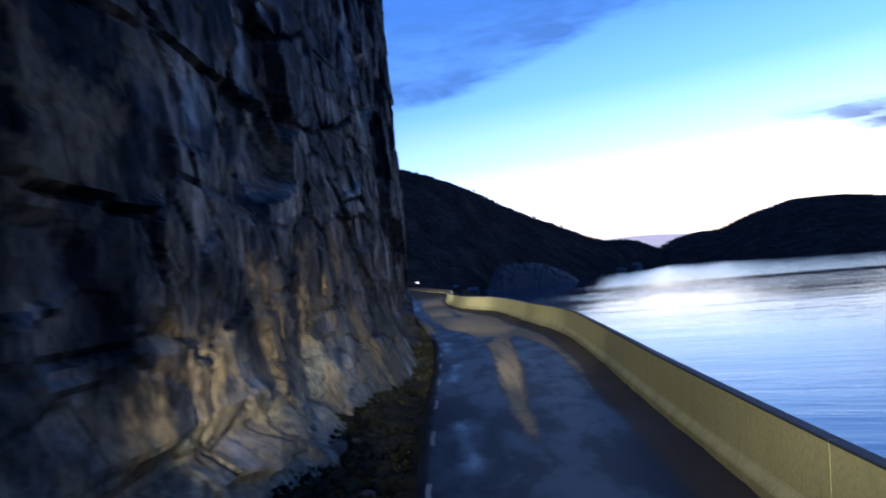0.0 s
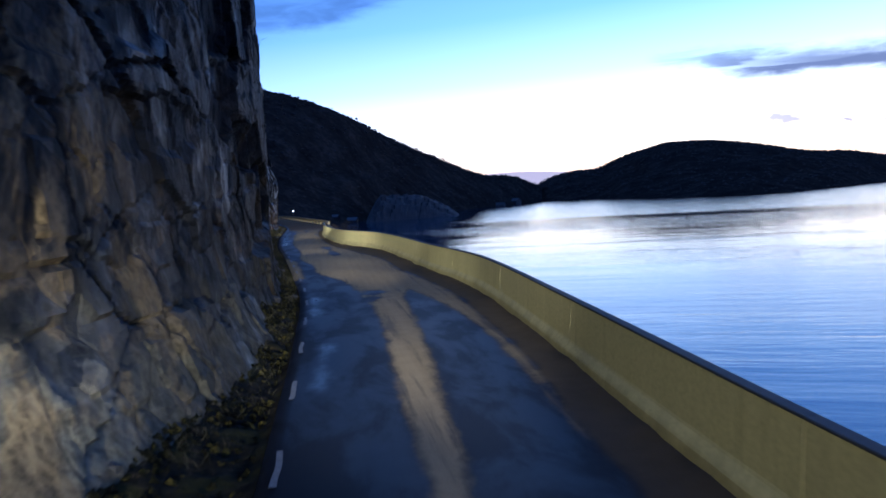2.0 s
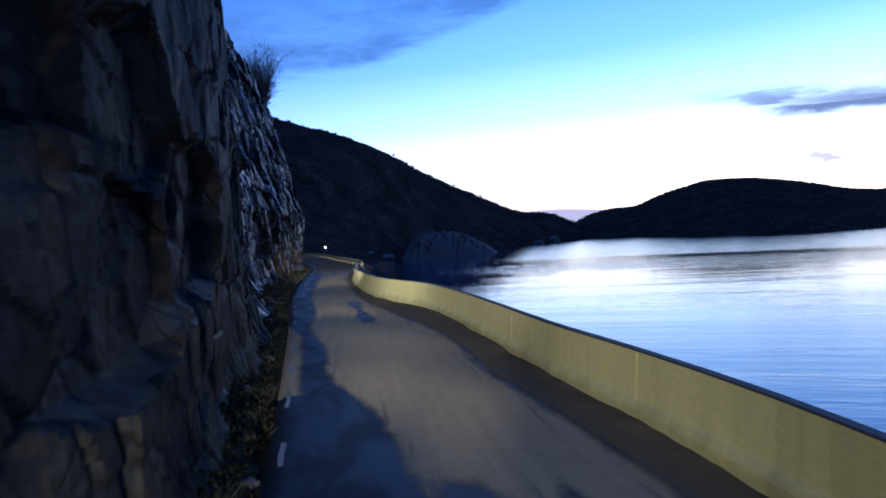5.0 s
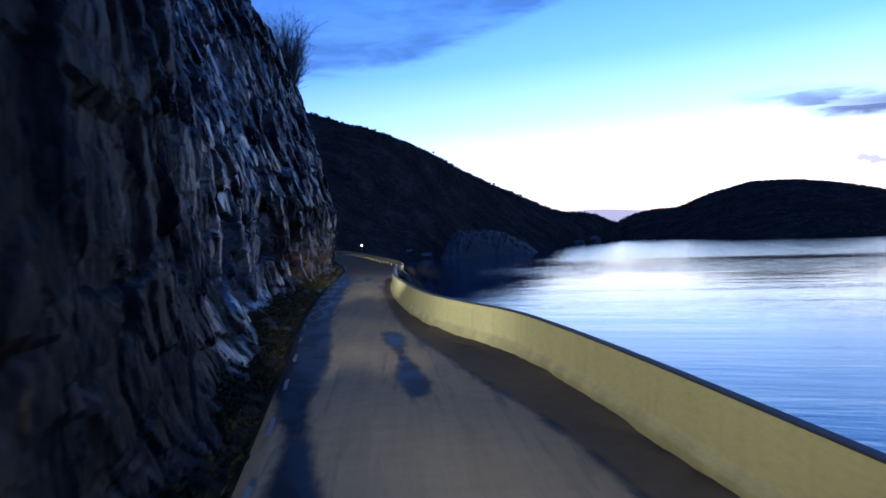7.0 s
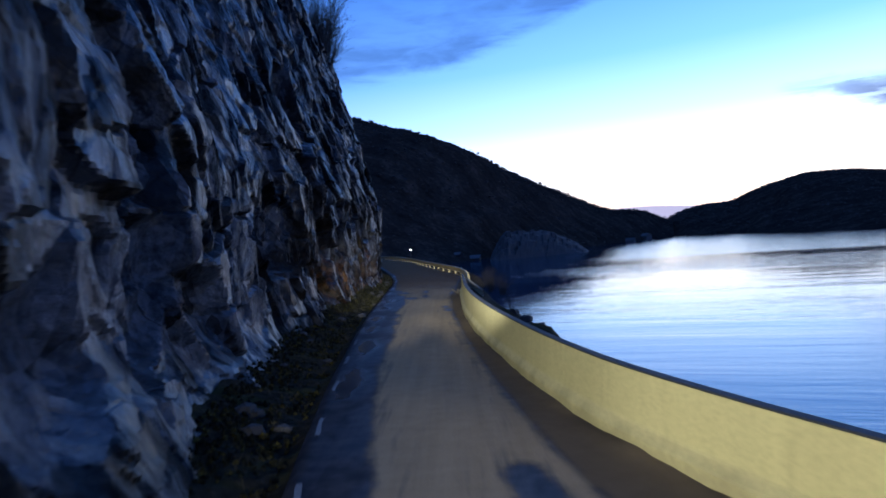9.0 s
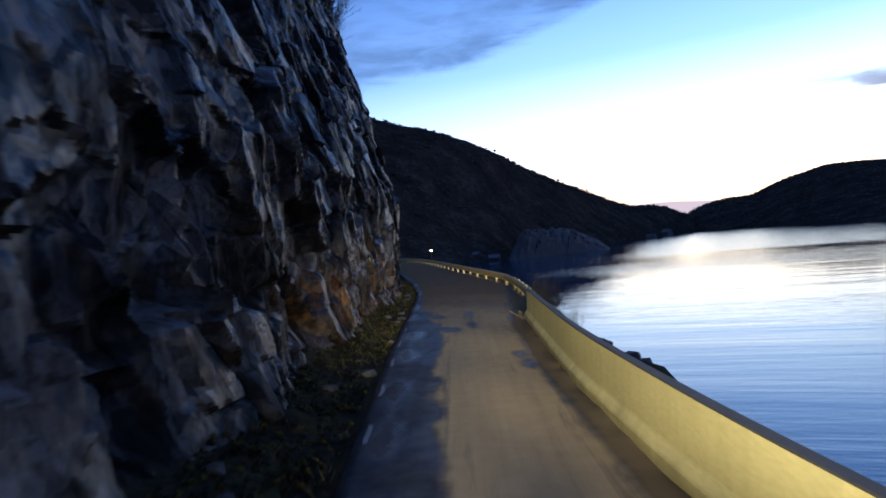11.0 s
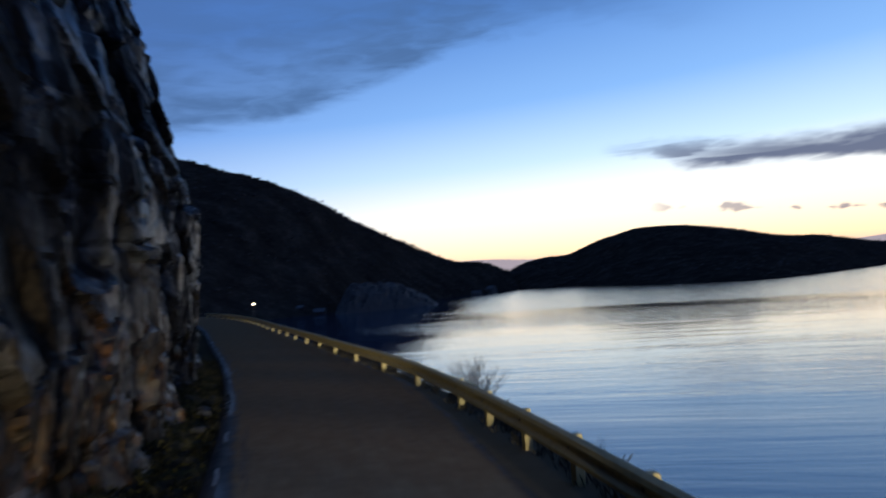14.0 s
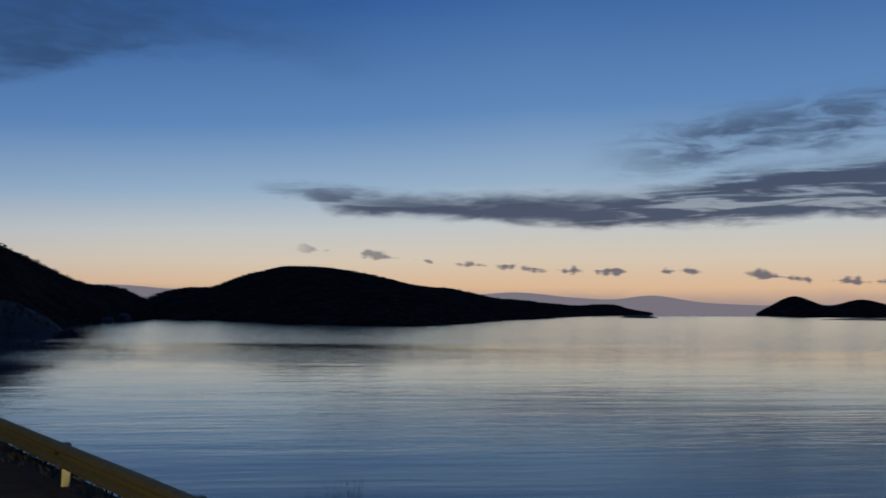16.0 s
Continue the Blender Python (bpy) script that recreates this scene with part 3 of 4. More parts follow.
def build_road():
    ys = np.concatenate([np.arange(-20, 2, 0.5), np.arange(2, 112, 0.2), np.arange(112, 190.1, 0.5)])
    us = np.linspace(0, 1, 41)
    Y, U = np.meshgrid(ys, us, indexing="ij")
    a, b = LEFT(Y) - 0.02, road_right(Y) + 0.1
    wide = b - a
    X = a + wide * U
    Z = 0.03 * (1 - (2 * U - 1) ** 2) - 0.03 + 0.008 * np.sin(Y * 0.9 + U * 5)
    Z -= 0.05 * np.clip((0.02 - U) / 0.02, 0, 1)
    heap = np.clip((U - 0.90) / 0.08, 0, 1) * np.clip((79 - Y) / 2, 0, 1)
    Z += heap * np.maximum(0.030 + 0.035 * wander(Y * 0.7, U * 9, 5) + 0.02 * wander(Y * 3.1, U * 30, 6), 0)
    ob = sheet("road", np.stack([X.ravel(), Y.ravel(), Z.ravel()], 1).tolist(), [f[::-1] for f in grid(len(ys), len(us))], ROAD)
    crown = np.minimum(U - SAND_LEFT(Y), SAND_RIGHT(Y) - U) * wide
    side = np.where(Y < 33, np.minimum(U - SIDE_LEFT(Y), SIDE_RIGHT(Y) - U) * wide, -9)
    lip = np.where((Y > 33) & (Y < 50), (0.08 * np.clip((44 - Y) / 3, -0.5, 1) - U) * wide, -9)
    sand = np.maximum(np.maximum(crown, side), lip)
    for blot in ((0.60, 43.2, 0.2, 50.8, 0.22), (-1.2, 76.4, -1.27, 81.2, 0.09), (-1.75, 76.2, -2.5, 78.5, 0.35), (-2.1, 80.2, -2.7, 82.6, 0.25),
                 (-0.35, 69.5, -0.45, 71.5, 0.12), (1.0, 26.0, 1.25, 27.5, 0.3), (-1.9, 66.0, -2.0, 69.0, 0.2)):
        sand = np.minimum(sand, -smear(X, Y, *blot))
    gravel = (U - np.where(Y < 33, np.maximum(SIDE_RIGHT(Y), 0.80), SAND_RIGHT(Y))) * wide - 0.03
    puddle = np.full(Y.shape, -0.30)
    for pool in ((0.15, 9.5, 0.05, 12.5, 0.16), (0.0, 17.5, 0.1, 20.5, 0.14), (-0.1, 24.0, -0.1, 27.5, 0.16), (-1.95, 55.5, -2.2, 62.5, 0.35), (-2.35, 64.5, -2.5, 69.0, 0.3),
                 (-2.55, 71.5, -2.6, 76.5, 0.32), (-0.6, 33.5, -1.2, 42.0, 0.1), (-2.9, 80.0, -3.0, 86.0, 0.15), (-3.3, 92.0, -3.8, 104.0, 0.3)):
        puddle = np.maximum(puddle, smear(X, Y, *pool))
    for name, field in (("sand", sand), ("gravel", gravel), ("puddle", puddle)):
        layer = ob.data.attributes.new(name, "FLOAT", "POINT")
        layer.data.foreach_set("value", np.clip(field, -2, 2).ravel().astype(np.float32))
    tagged(ob, "narrow wet asphalt road with a dry sandy crown", "road", kind="structure")


def build_cliff():
    ys = np.concatenate([np.arange(-20, 0, 0.3), np.arange(0, 50, 0.05), np.arange(50, 106, 0.055), np.arange(106, 180, 0.5)])
    zs = np.concatenate([np.arange(-0.4, 7.5, 0.055), np.arange(7.5, 18.6, 0.11)])
    Y, Z = np.meshgrid(ys, zs, indexing="ij")
    base = FACE(Y) - 0.22
    back = np.clip((Y - 33) / 25, 0, 1)
    back = back * back * (3 - 2 * back)
    x = base - back * 0.27 * np.maximum(Z - 4 - 1.2 * np.clip((Y - 92) / 8, 0, 1), 0) - (1 - back) * 0.02 * np.maximum(Z - 6, 0)
    x += 0.10 * wander(Y * 0.25, Z * 0.2, 3)
    lean = Y + 0.14 * Z + 0.20 * wander(Y * 0.5, Z * 0.5, 9)
    bed = Z - 0.05 * Y + 0.12 * wander(Y * 0.35, Z * 0.9, 14)
    tall = np.clip((Y - 33) / 14, 0, 1)
    foot = np.clip((Z - 0.3) / 0.6, 0, 1)

    def blocks(u, v, seed, step_out, turn_u, turn_v, gap, soft, drop=0.0):
        """Broken blocks with plane faces, some fallen out, set off from one another by open joints."""
        r, du, dv, e = facets(u, v, seed)
        s, wide = np.clip(e / soft, 0, 1), np.clip(e / 0.16, 0, 1)
        d = step_out * (r[0] - 0.5) + turn_u * (r[1] - 0.5) * du + turn_v * (r[2] - 0.5) * dv
        return s * d - gap * (1 - s) - drop * foot * wide * np.clip((0.20 - r[0]) / 0.03, 0, 1), r

    # bedded blocks in the first stretch, upright slabs in the second
    bedded, rb = blocks(lean / 2.7, bed / 1.35, 1, 0.16, 0.26, 0.12, 0.07, 0.06, 0.20)
    upright, ru = blocks(lean / 2.3, bed / 2.0, 4, 0.30, 0.60, 0.42, 0.05, 0.07, 0.24)
    x += bedded * (1 - tall) + upright * tall
    tone = 0.42 * (rb[2] * (1 - tall) + ru[2] * tall)
    bedded, rb = blocks(lean / 1.1 + 0.3, bed / 0.62, 2, 0.05, 0.12, 0.05, 0.03, 0.09, 0.06)
    upright, ru = blocks((lean + 0.08 * Z) / 0.95 + 0.3, bed / 0.85, 5, 0.14, 0.36, 0.26, 0.03, 0.09, 0.08)
    x += bedded * (1 - tall) + upright * tall
    tone += 0.46 * (rb[1] * (1 - tall) + ru[1] * tall)
    bedded, rb = blocks((Y + 0.2 * Z) / 0.40, (bed - 0.15 * Y) / 0.36, 3, 0.010, 0.045, 0.020, 0.004, 0.2)
    upright, ru = blocks((Y + 0.3 * Z) / 0.42, bed / 0.36, 6, 0.04, 0.12, 0.08, 0.005, 0.2)
    x += bedded * (1 - tall) + upright * tall
    tone += 0.20 * (rb[1] * (1 - tall) + ru[1] * tall - 0.3)
    x += 0.35 * np.clip((0.55 - Z) / 0.9, 0, 1) ** 2
    x += (APRON(Y) + 0.12 * wander(Y * 0.5, Z * 0.6, 17) * np.clip(APRON(Y) * 3, 0, 1)) * np.clip((1.45 + 0.35 * wander(Y * 0.4, Z * 0, 18) - Z) / 1.5, 0, 1) ** 1.2
    # an undercut ledge near the start
    x -= 0.30 * np.clip((11 - Y) / 3, 0, 1) * np.clip(1 - abs(Z - 0.78) / 0.28, 0, 1)
    # the brow: the face turns back into the hillside
    brow = np.clip((Z - 15.5 - 1.2 * wander(Y * 0.12, Z * 0, 6)) / 2.5, 0, 1)
    x -= 3.0 * brow ** 2
    verts = np.stack([x.ravel(), Y.ravel(), Z.ravel()], 1)
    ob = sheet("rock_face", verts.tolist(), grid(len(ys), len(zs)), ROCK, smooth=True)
    ob.data.set_sharp_from_angle(angle=radians(14))
    layer = ob.data.attributes.new("tone", "FLOAT", "POINT")
    layer.data.foreach_set("value", tone.ravel().astype(np.float32))
    tagged(ob, "steep blasted grey rock face, wet, with rusty stains", "cliff", kind="structure")
    # the hillside behind the brow
    top = x[:, -1]
    rows = [np.stack([top - d, ys, np.full(len(ys), 18.4) + 0.35 * d + 0.6 * wander(ys * 0.2, ys * 0 + d, 8) * min(d, 1)], 1)
            for d in (0, 1.5, 4, 9, 20, 45, 90)]
    idx = slice(None, None, 4)
    rows = [q[idx] for q in rows]
    verts = np.concatenate(rows)
    ob = sheet("hillside", verts.tolist(), grid(len(rows), len(rows[0])), HEATH)
    tagged(ob, "dark heather hillside above the rock face", "hillside", kind="structure")


def build_verge():
    ys = np.concatenate([np.arange(-20, 4, 0.25), np.arange(4, 108, 0.09), np.arange(108, 180, 0.25)])
    ss = np.linspace(0, 1, 15)
    Y, S = np.meshgrid(ys, ss, indexing="ij")
    a, b = LEFT(Y) + 0.02, FACE(Y) + 0.7 * APRON(Y) - 0.40
    X = a + (b - a) * S
    Z = -0.07 - 0.12 * np.clip(S * 6, 0, 1) + 0.30 * S ** 1.3 + 0.25 * np.clip(S - 0.5, 0, 1) + (0.05 * wander(Y * 1.3, S * 4, 2) + 0.035 * wander(Y * 3.3, S * 7, 5) + 0.02 * wander(Y * 8, S * 14, 7)) * np.clip(S * 5, 0, 1)
    ob = sheet("verge", np.stack([X.ravel(), Y.ravel(), Z.ravel()], 1).tolist(), grid(len(ys), len(ss)), SOIL)
    tagged(ob, "narrow mossy verge of soil and stones below the rock", "verge", kind="structure")


def build_barrier():
    wall = new("concrete_barrier")
    tagged(wall, "low concrete barrier wall, headlight yellow in its colour, with a dark coping along the fjord", "barrier")
    # section: sloping foot, upright face, bevelled top; x away from the road
    section = [(-0.13, -0.12), (-0.13, 0.10), (-0.118, 0.125), (-0.062, 0.19), (-0.052, 0.215), (-0.022, 0.708), (-0.010, 0.72), (0.058, 0.72), (0.068, 0.71), (0.15, -0.6)]
    starts = np.arange(-18.0, 78.0, 6.0)
    for k, y0 in enumerate(starts):
        y1 = min(y0 + 6.0, 78.2) - 0.012
        bm = bmesh.new()
        rings = []
        for y in np.linspace(y0, y1, 9):
            d = (float(RIGHT(y + 0.1)) - float(RIGHT(y - 0.1))) / 0.2
            nx, ny = 1 / math.hypot(1, d), -d / math.hypot(1, d)
            x0 = float(RIGHT(y)) + 0.12
            rings.append([bm.verts.new((x0 + sx * nx, y + sx * ny, sz)) for sx, sz in section])
        for p, q in zip(rings, rings[1:]):
            for i in range(len(section) - 1):
                bm.faces.new((p[i], q[i], q[i + 1], p[i + 1]))
        bm.faces.new(rings[0])
        bm.faces.new(rings[-1][::-1])
        bmesh.ops.recalc_face_normals(bm, faces=bm.faces)
        segment = part("barrier_segment", bm, CONCRETE, wall)
        bm = bmesh.new()
        rings = []
        for y in np.linspace(y0, y1, 9):
            d = (float(RIGHT(y + 0.1)) - float(RIGHT(y - 0.1))) / 0.2
            nx, ny = 1 / math.hypot(1, d), -d / math.hypot(1, d)
            x0 = float(RIGHT(y)) + 0.12
            rings.append([bm.verts.new((x0 + sx * nx, y + sx * ny, sz)) for sx, sz in ((-0.028, 0.712), (-0.028, 0.726), (-0.020, 0.732), (0.068, 0.732), (0.076, 0.726), (0.076, 0.712))])
        for p, q in zip(rings, rings[1:]):
            for i in range(6):
                bm.faces.new((p[i], q[i], q[(i + 1) % 6], p[(i + 1) % 6]))
        bm.faces.new(rings[0])
        bm.faces.new(rings[-1][::-1])
        bmesh.ops.recalc_face_normals(bm, faces=bm.faces)
        part("coping", bm, COPING, segment, "dark weathered coping")


def box(bm, lo, hi):
    vs = [bm.verts.new((x, y, z)) for x in (lo[0], hi[0]) for y in (lo[1], hi[1]) for z in (lo[2], hi[2])]
    for f in ((0, 1, 3, 2), (4, 6, 7, 5), (0, 4, 5, 1), (2, 3, 7, 6), (0, 2, 6, 4), (1, 5, 7, 3)):
        bm.faces.new([vs[i] for i in f])


def build_rail():
    rail = new("guard_rail")
    tagged(rail, "steel guard rail on short posts, headlight yellow in its colour", "guard rail")
    # folded beam: two ridges towards the road
    section = [(0.00, 0.21), (-0.055, 0.235), (-0.07, 0.285), (-0.012, 0.335), (-0.012, 0.375), (-0.07, 0.425), (-0.055, 0.475), (0.0, 0.50)]
    posts = [80.3, 82.3, 84.25, 86.2, 88.2, 90.1] + [94.0 + 3.75 * i for i in range(24)]
    stops = [79.2] + posts[::1]
    for y0, y1 in zip(stops, stops[1:]):
        bm = bmesh.new()
        rings = []
        for y in np.linspace(y0, y1 + 0.02, 5):
            x0 = float(RAIL(y))
            rings.append([bm.verts.new((x0 + sx, y, sz)) for sx, sz in section] + [bm.verts.new((x0 + sx + 0.008, y, sz)) for sx, sz in section[::-1]])
        m = len(rings[0])
        for p, q in zip(rings, rings[1:]):
            for i in range(m):
                bm.faces.new((p[i], q[i], q[(i + 1) % m], p[(i + 1) % m]))
        bm.faces.new(rings[0])
        bm.faces.new(rings[-1][::-1])
        bmesh.ops.recalc_face_normals(bm, faces=bm.faces)
        part("beam", bm, STEEL, rail)
    bm = bmesh.new()
    rings = []
    for k in range(10):
        a = k / 9
        rings.append([bm.verts.new((0.53 + 0.55 * a * a + sx * (1 - 0.3 * a), 79.25 - 1.5 * a, sz - 0.42 * a * a)) for sx, sz in section]
                     + [bm.verts.new((0.53 + 0.55 * a * a + sx * (1 - 0.3 * a) + 0.008, 79.25 - 1.5 * a, sz - 0.42 * a * a)) for sx, sz in section[::-1]])
    for p, q in zip(rings, rings[1:]):
        for i in range(len(p)):
            bm.faces.new((p[i], q[i], q[(i + 1) % len(p)], p[(i + 1) % len(p)]))
    bm.faces.new(rings[0])
    bm.faces.new(rings[-1][::-1])
    bmesh.ops.recalc_face_normals(bm, faces=bm.faces)
    part("terminal", bm, GALV, rail, "bare galvanised end piece bent outwards")
    bm = bmesh.new()
    box(bm, (0.010, -0.075, -0.5), (0.11, 0.075, 0.485))
    bmesh.ops.bevel(bm, geom=bm.edges[:], offset=0.006, segments=1, affect="EDGES")
    first = part("post", bm, POST, rail)
    bm = bmesh.new()
    bmesh.ops.create_cone(bm, cap_ends=True, segments=8, radius1=0.018, radius2=0.014, depth=0.02, matrix=pose(-0.02, 0, 0.355, 0, 90, 0))
    bolt = part("bolt", bm, DARK, rail)
    for i, y in enumerate(posts):
        x0 = float(RAIL(y))
        for piece in (first, bolt):
            ob = piece if i == 0 else piece.copy()
            if i:
                scene.collection.objects.link(ob)
            ob.matrix_basis = pose(x0, y, 0)


def build_lines():
    """Worn white dashes along the road's inner edge."""
    line = new("edge_line")
    tagged(line, "worn white painted dashes along the road edge", "road marking", kind="structure")
    y = 2.0
    while y < 120:
        bm = bmesh.new()
        rows = []
        for yy in np.linspace(y, y + 1.0, 7):
            x0 = float(LEFT(yy)) + 0.10 + 0.008 * math.sin(yy * 7)
            u = (x0 + 0.05 - float(LEFT(yy))) / (float(road_right(yy)) - float(LEFT(yy)))
            z = 0.03 * (1 - (2 * u - 1) ** 2) - 0.03 + 0.014
            rows.append((bm.verts.new((x0 + 0.01 * random.random(), yy, z)), bm.verts.new((x0 + 0.055 + 0.015 * random.random(), yy, z))))
        for p, q in zip(rows, rows[1:]):
            bm.faces.new((p[0], p[1], q[1], q[0]))
        part("dash", bm, PAINT, line)
        y += 3.0


def build_sea():
    r = [0, 20, 60, 150, 400, 1000, 2500, 4900]
    n = 64
    verts = [(60, 60, SEA)]
    faces = []
    for d in r[1:]:
        verts += [(60 + d * math.cos(2 * math.pi * i / n), 60 + d * math.sin(2 * math.pi * i / n), SEA) for i in range(n)]
    for i in range(n):
        faces.append((0, 1 + i, 1 + (i + 1) % n))
    for k in range(len(r) - 2):
        a, b = 1 + k * n, 1 + (k + 1) * n
        faces += [(a + i, b + i, b + (i + 1) % n, a + (i + 1) % n) for i in range(n)]
    ob = sheet("water", verts, faces, WATER, smooth=False)
    tagged(ob, "calm fjord water mirroring the dusk sky", "water", kind="structure")


def build_bank():
    """The stony slope from the road's outer edge down into the fjord."""
    ys = np.arange(-20, 190, 0.5)
    ds = np.concatenate([np.arange(0, 4, 0.25), np.arange(4, 15, 0.8)])
    Y, D = np.meshgrid(ys, ds, indexing="ij")
    start = road_right(Y) + 0.05
    shelf = np.clip((Y - 67) / 8, 0, 1)
    past = np.clip((Y - 79) / 6, 0, 1)
    X = start + D * (0.75 + 0.25 * shelf)
    Z = -0.15 - np.maximum(D - 0.3, 0) * (1.25 - 0.75 * shelf * (1 - past)) - np.maximum(D - 3.2, 0) * 0.8 * shelf
    Z -= 0.22 * shelf * np.clip((D - 0.4) / 1.2, 0, 1)
    Z -= (0.45 * (1 - shelf) + 0.4 * np.clip((74 - Y) / 6, 0, 1)) * np.clip(D / 0.4, 0, 1)
    r, du, dv, e = facets(Y / 1.1, D / 0.8, 7)
    rough = np.clip((D - 0.5) / 0.8, 0, 1)
    Z += rough * (0.28 * (r[0] - 0.5) + 0.3 * (r[1] - 0.5) * du + 0.15 * wander(Y * 0.6, D * 0.6, 4))
    ob = sheet("ground", np.stack([X.ravel(), Y.ravel(), Z.ravel()], 1).tolist(), [f[::-1] for f in grid(len(ys), len(ds))], SOIL, smooth=False)
    BANK.extend(np.stack([X.ravel(), Y.ravel(), Z.ravel()], 1).tolist())
    tagged(ob, "dark stony bank dropping from the road to the fjord", "bank", kind="structure")


def polar(bearing, dist, z):
    a = np.radians(bearing)
    return CAM.x + np.sin(a) * dist, CAM.y + np.cos(a) * dist, z


LAND, BANK = [], []


def build_hill(name, label, bearings, near, crest, height, seed, rough=1.0, step=0.12, mat=None, trees=0, kind="structure"):
    """A hill from the shore up to its crest and down behind; near, crest: distances, height: the crest's angle."""
    az = np.arange(bearings[0], bearings[1] + step / 2, step)
    ss = np.concatenate([np.linspace(0, 1, 64), np.array([1.08, 1.25, 1.6])])
    A, S = np.meshgrid(az, ss, indexing="ij")
    dn, dc = near(A), crest(A)
    top = CAM.z + np.tan(np.radians(height(A))) * dc
    D = dn + (dc - dn) * S
    rise = np.sin(np.clip(S, 0, 1) * math.pi / 2) ** 1.15
    Z = (SEA - 1.5) + (top - SEA + 1.5) * np.where(S <= 1, rise, np.maximum(1 - np.maximum(S - 1, 0) ** 1.2 * 1.1, 0))
    scale = rough * np.clip(top - SEA, 5, 200) / 100
    mid = np.clip(S * (1.02 - S) * 4, 0, 1)
    sx, sy = A * dc / 60.0 * 0.0175, S * (dc - dn) / 60.0
    Z += scale * mid * (7 * wander(sx * 0.5, sy * 0.5, seed) + 3.5 * wander(sx * 1.5, sy * 1.5, seed + 1) + 1.5 * wander(sx * 4, sy * 4, seed + 2))
    Z += scale * np.clip(S, 0, 1) * 0.8 * wander(sx * 4, sy * 4, seed + 3)
    X, Y, _ = polar(A, D, 0)
    ob = sheet(name, np.stack([X.ravel(), Y.ravel(), Z.ravel()], 1).tolist(), grid(len(az), len(ss)), mat or HEATH)
    tagged(ob, label, "hill", kind=kind)
    if name == "left_hill":
        LAND.extend(np.stack([X.ravel(), Y.ravel(), Z.ravel()], 1).tolist())
    if trees:
        rng = np.random.default_rng(seed)
        verts, faces = [], []
        for _ in range(trees):
            b = rng.uniform(*bearings)
            s = 1 - abs(rng.normal(0, 0.22)) if rng.random() < 0.6 else rng.uniform(0.05, 1)
            if s < 0.03:
                continue
            i, j = int((b - az[0]) / step), int(np.searchsorted(ss, s)) - 1
            i = min(i, len(az) - 1)
            x, y, z = X[i, j] + rng.normal(0, 2), Y[i, j] + rng.normal(0, 2), Z[i, j]
            hgt, wid = rng.uniform(0.3, 1.0) ** 2 * 1.6 * rough, rng.uniform(0.8, 2.1) * rough
            k = len(verts)
            m = 5
            for lv, (rr, zz) in enumerate(((0.7, 0.0), (1.0, 0.45), (0.55, 0.8))):
                for q in range(m):
                    t = 2 * math.pi * (q + 0.3 * lv) / m
                    g = wid * rr * rng.uniform(0.6, 1.25)
                    verts.append((x + g * math.cos(t), y + g * math.sin(t), z - 0.4 + hgt * zz * rng.uniform(0.85, 1.15)))
            verts.append((x, y, z + hgt))
            for lv in (0, 1):
                for q in range(m):
                    a, c = k + lv * m + q, k + lv * m + (q + 1) % m
                    faces.append((a, c, c + m, a + m))
            for q in range(m):
                faces.append((k + 2 * m + q, k + 2 * m + (q + 1) % m, k + 3 * m))
        ob = sheet(name.replace("hill", "woods"), verts, faces, WOODS, smooth=False)
        tagged(ob, "dark scattered scrub and small trees on the hill", "woods", kind="stuff")


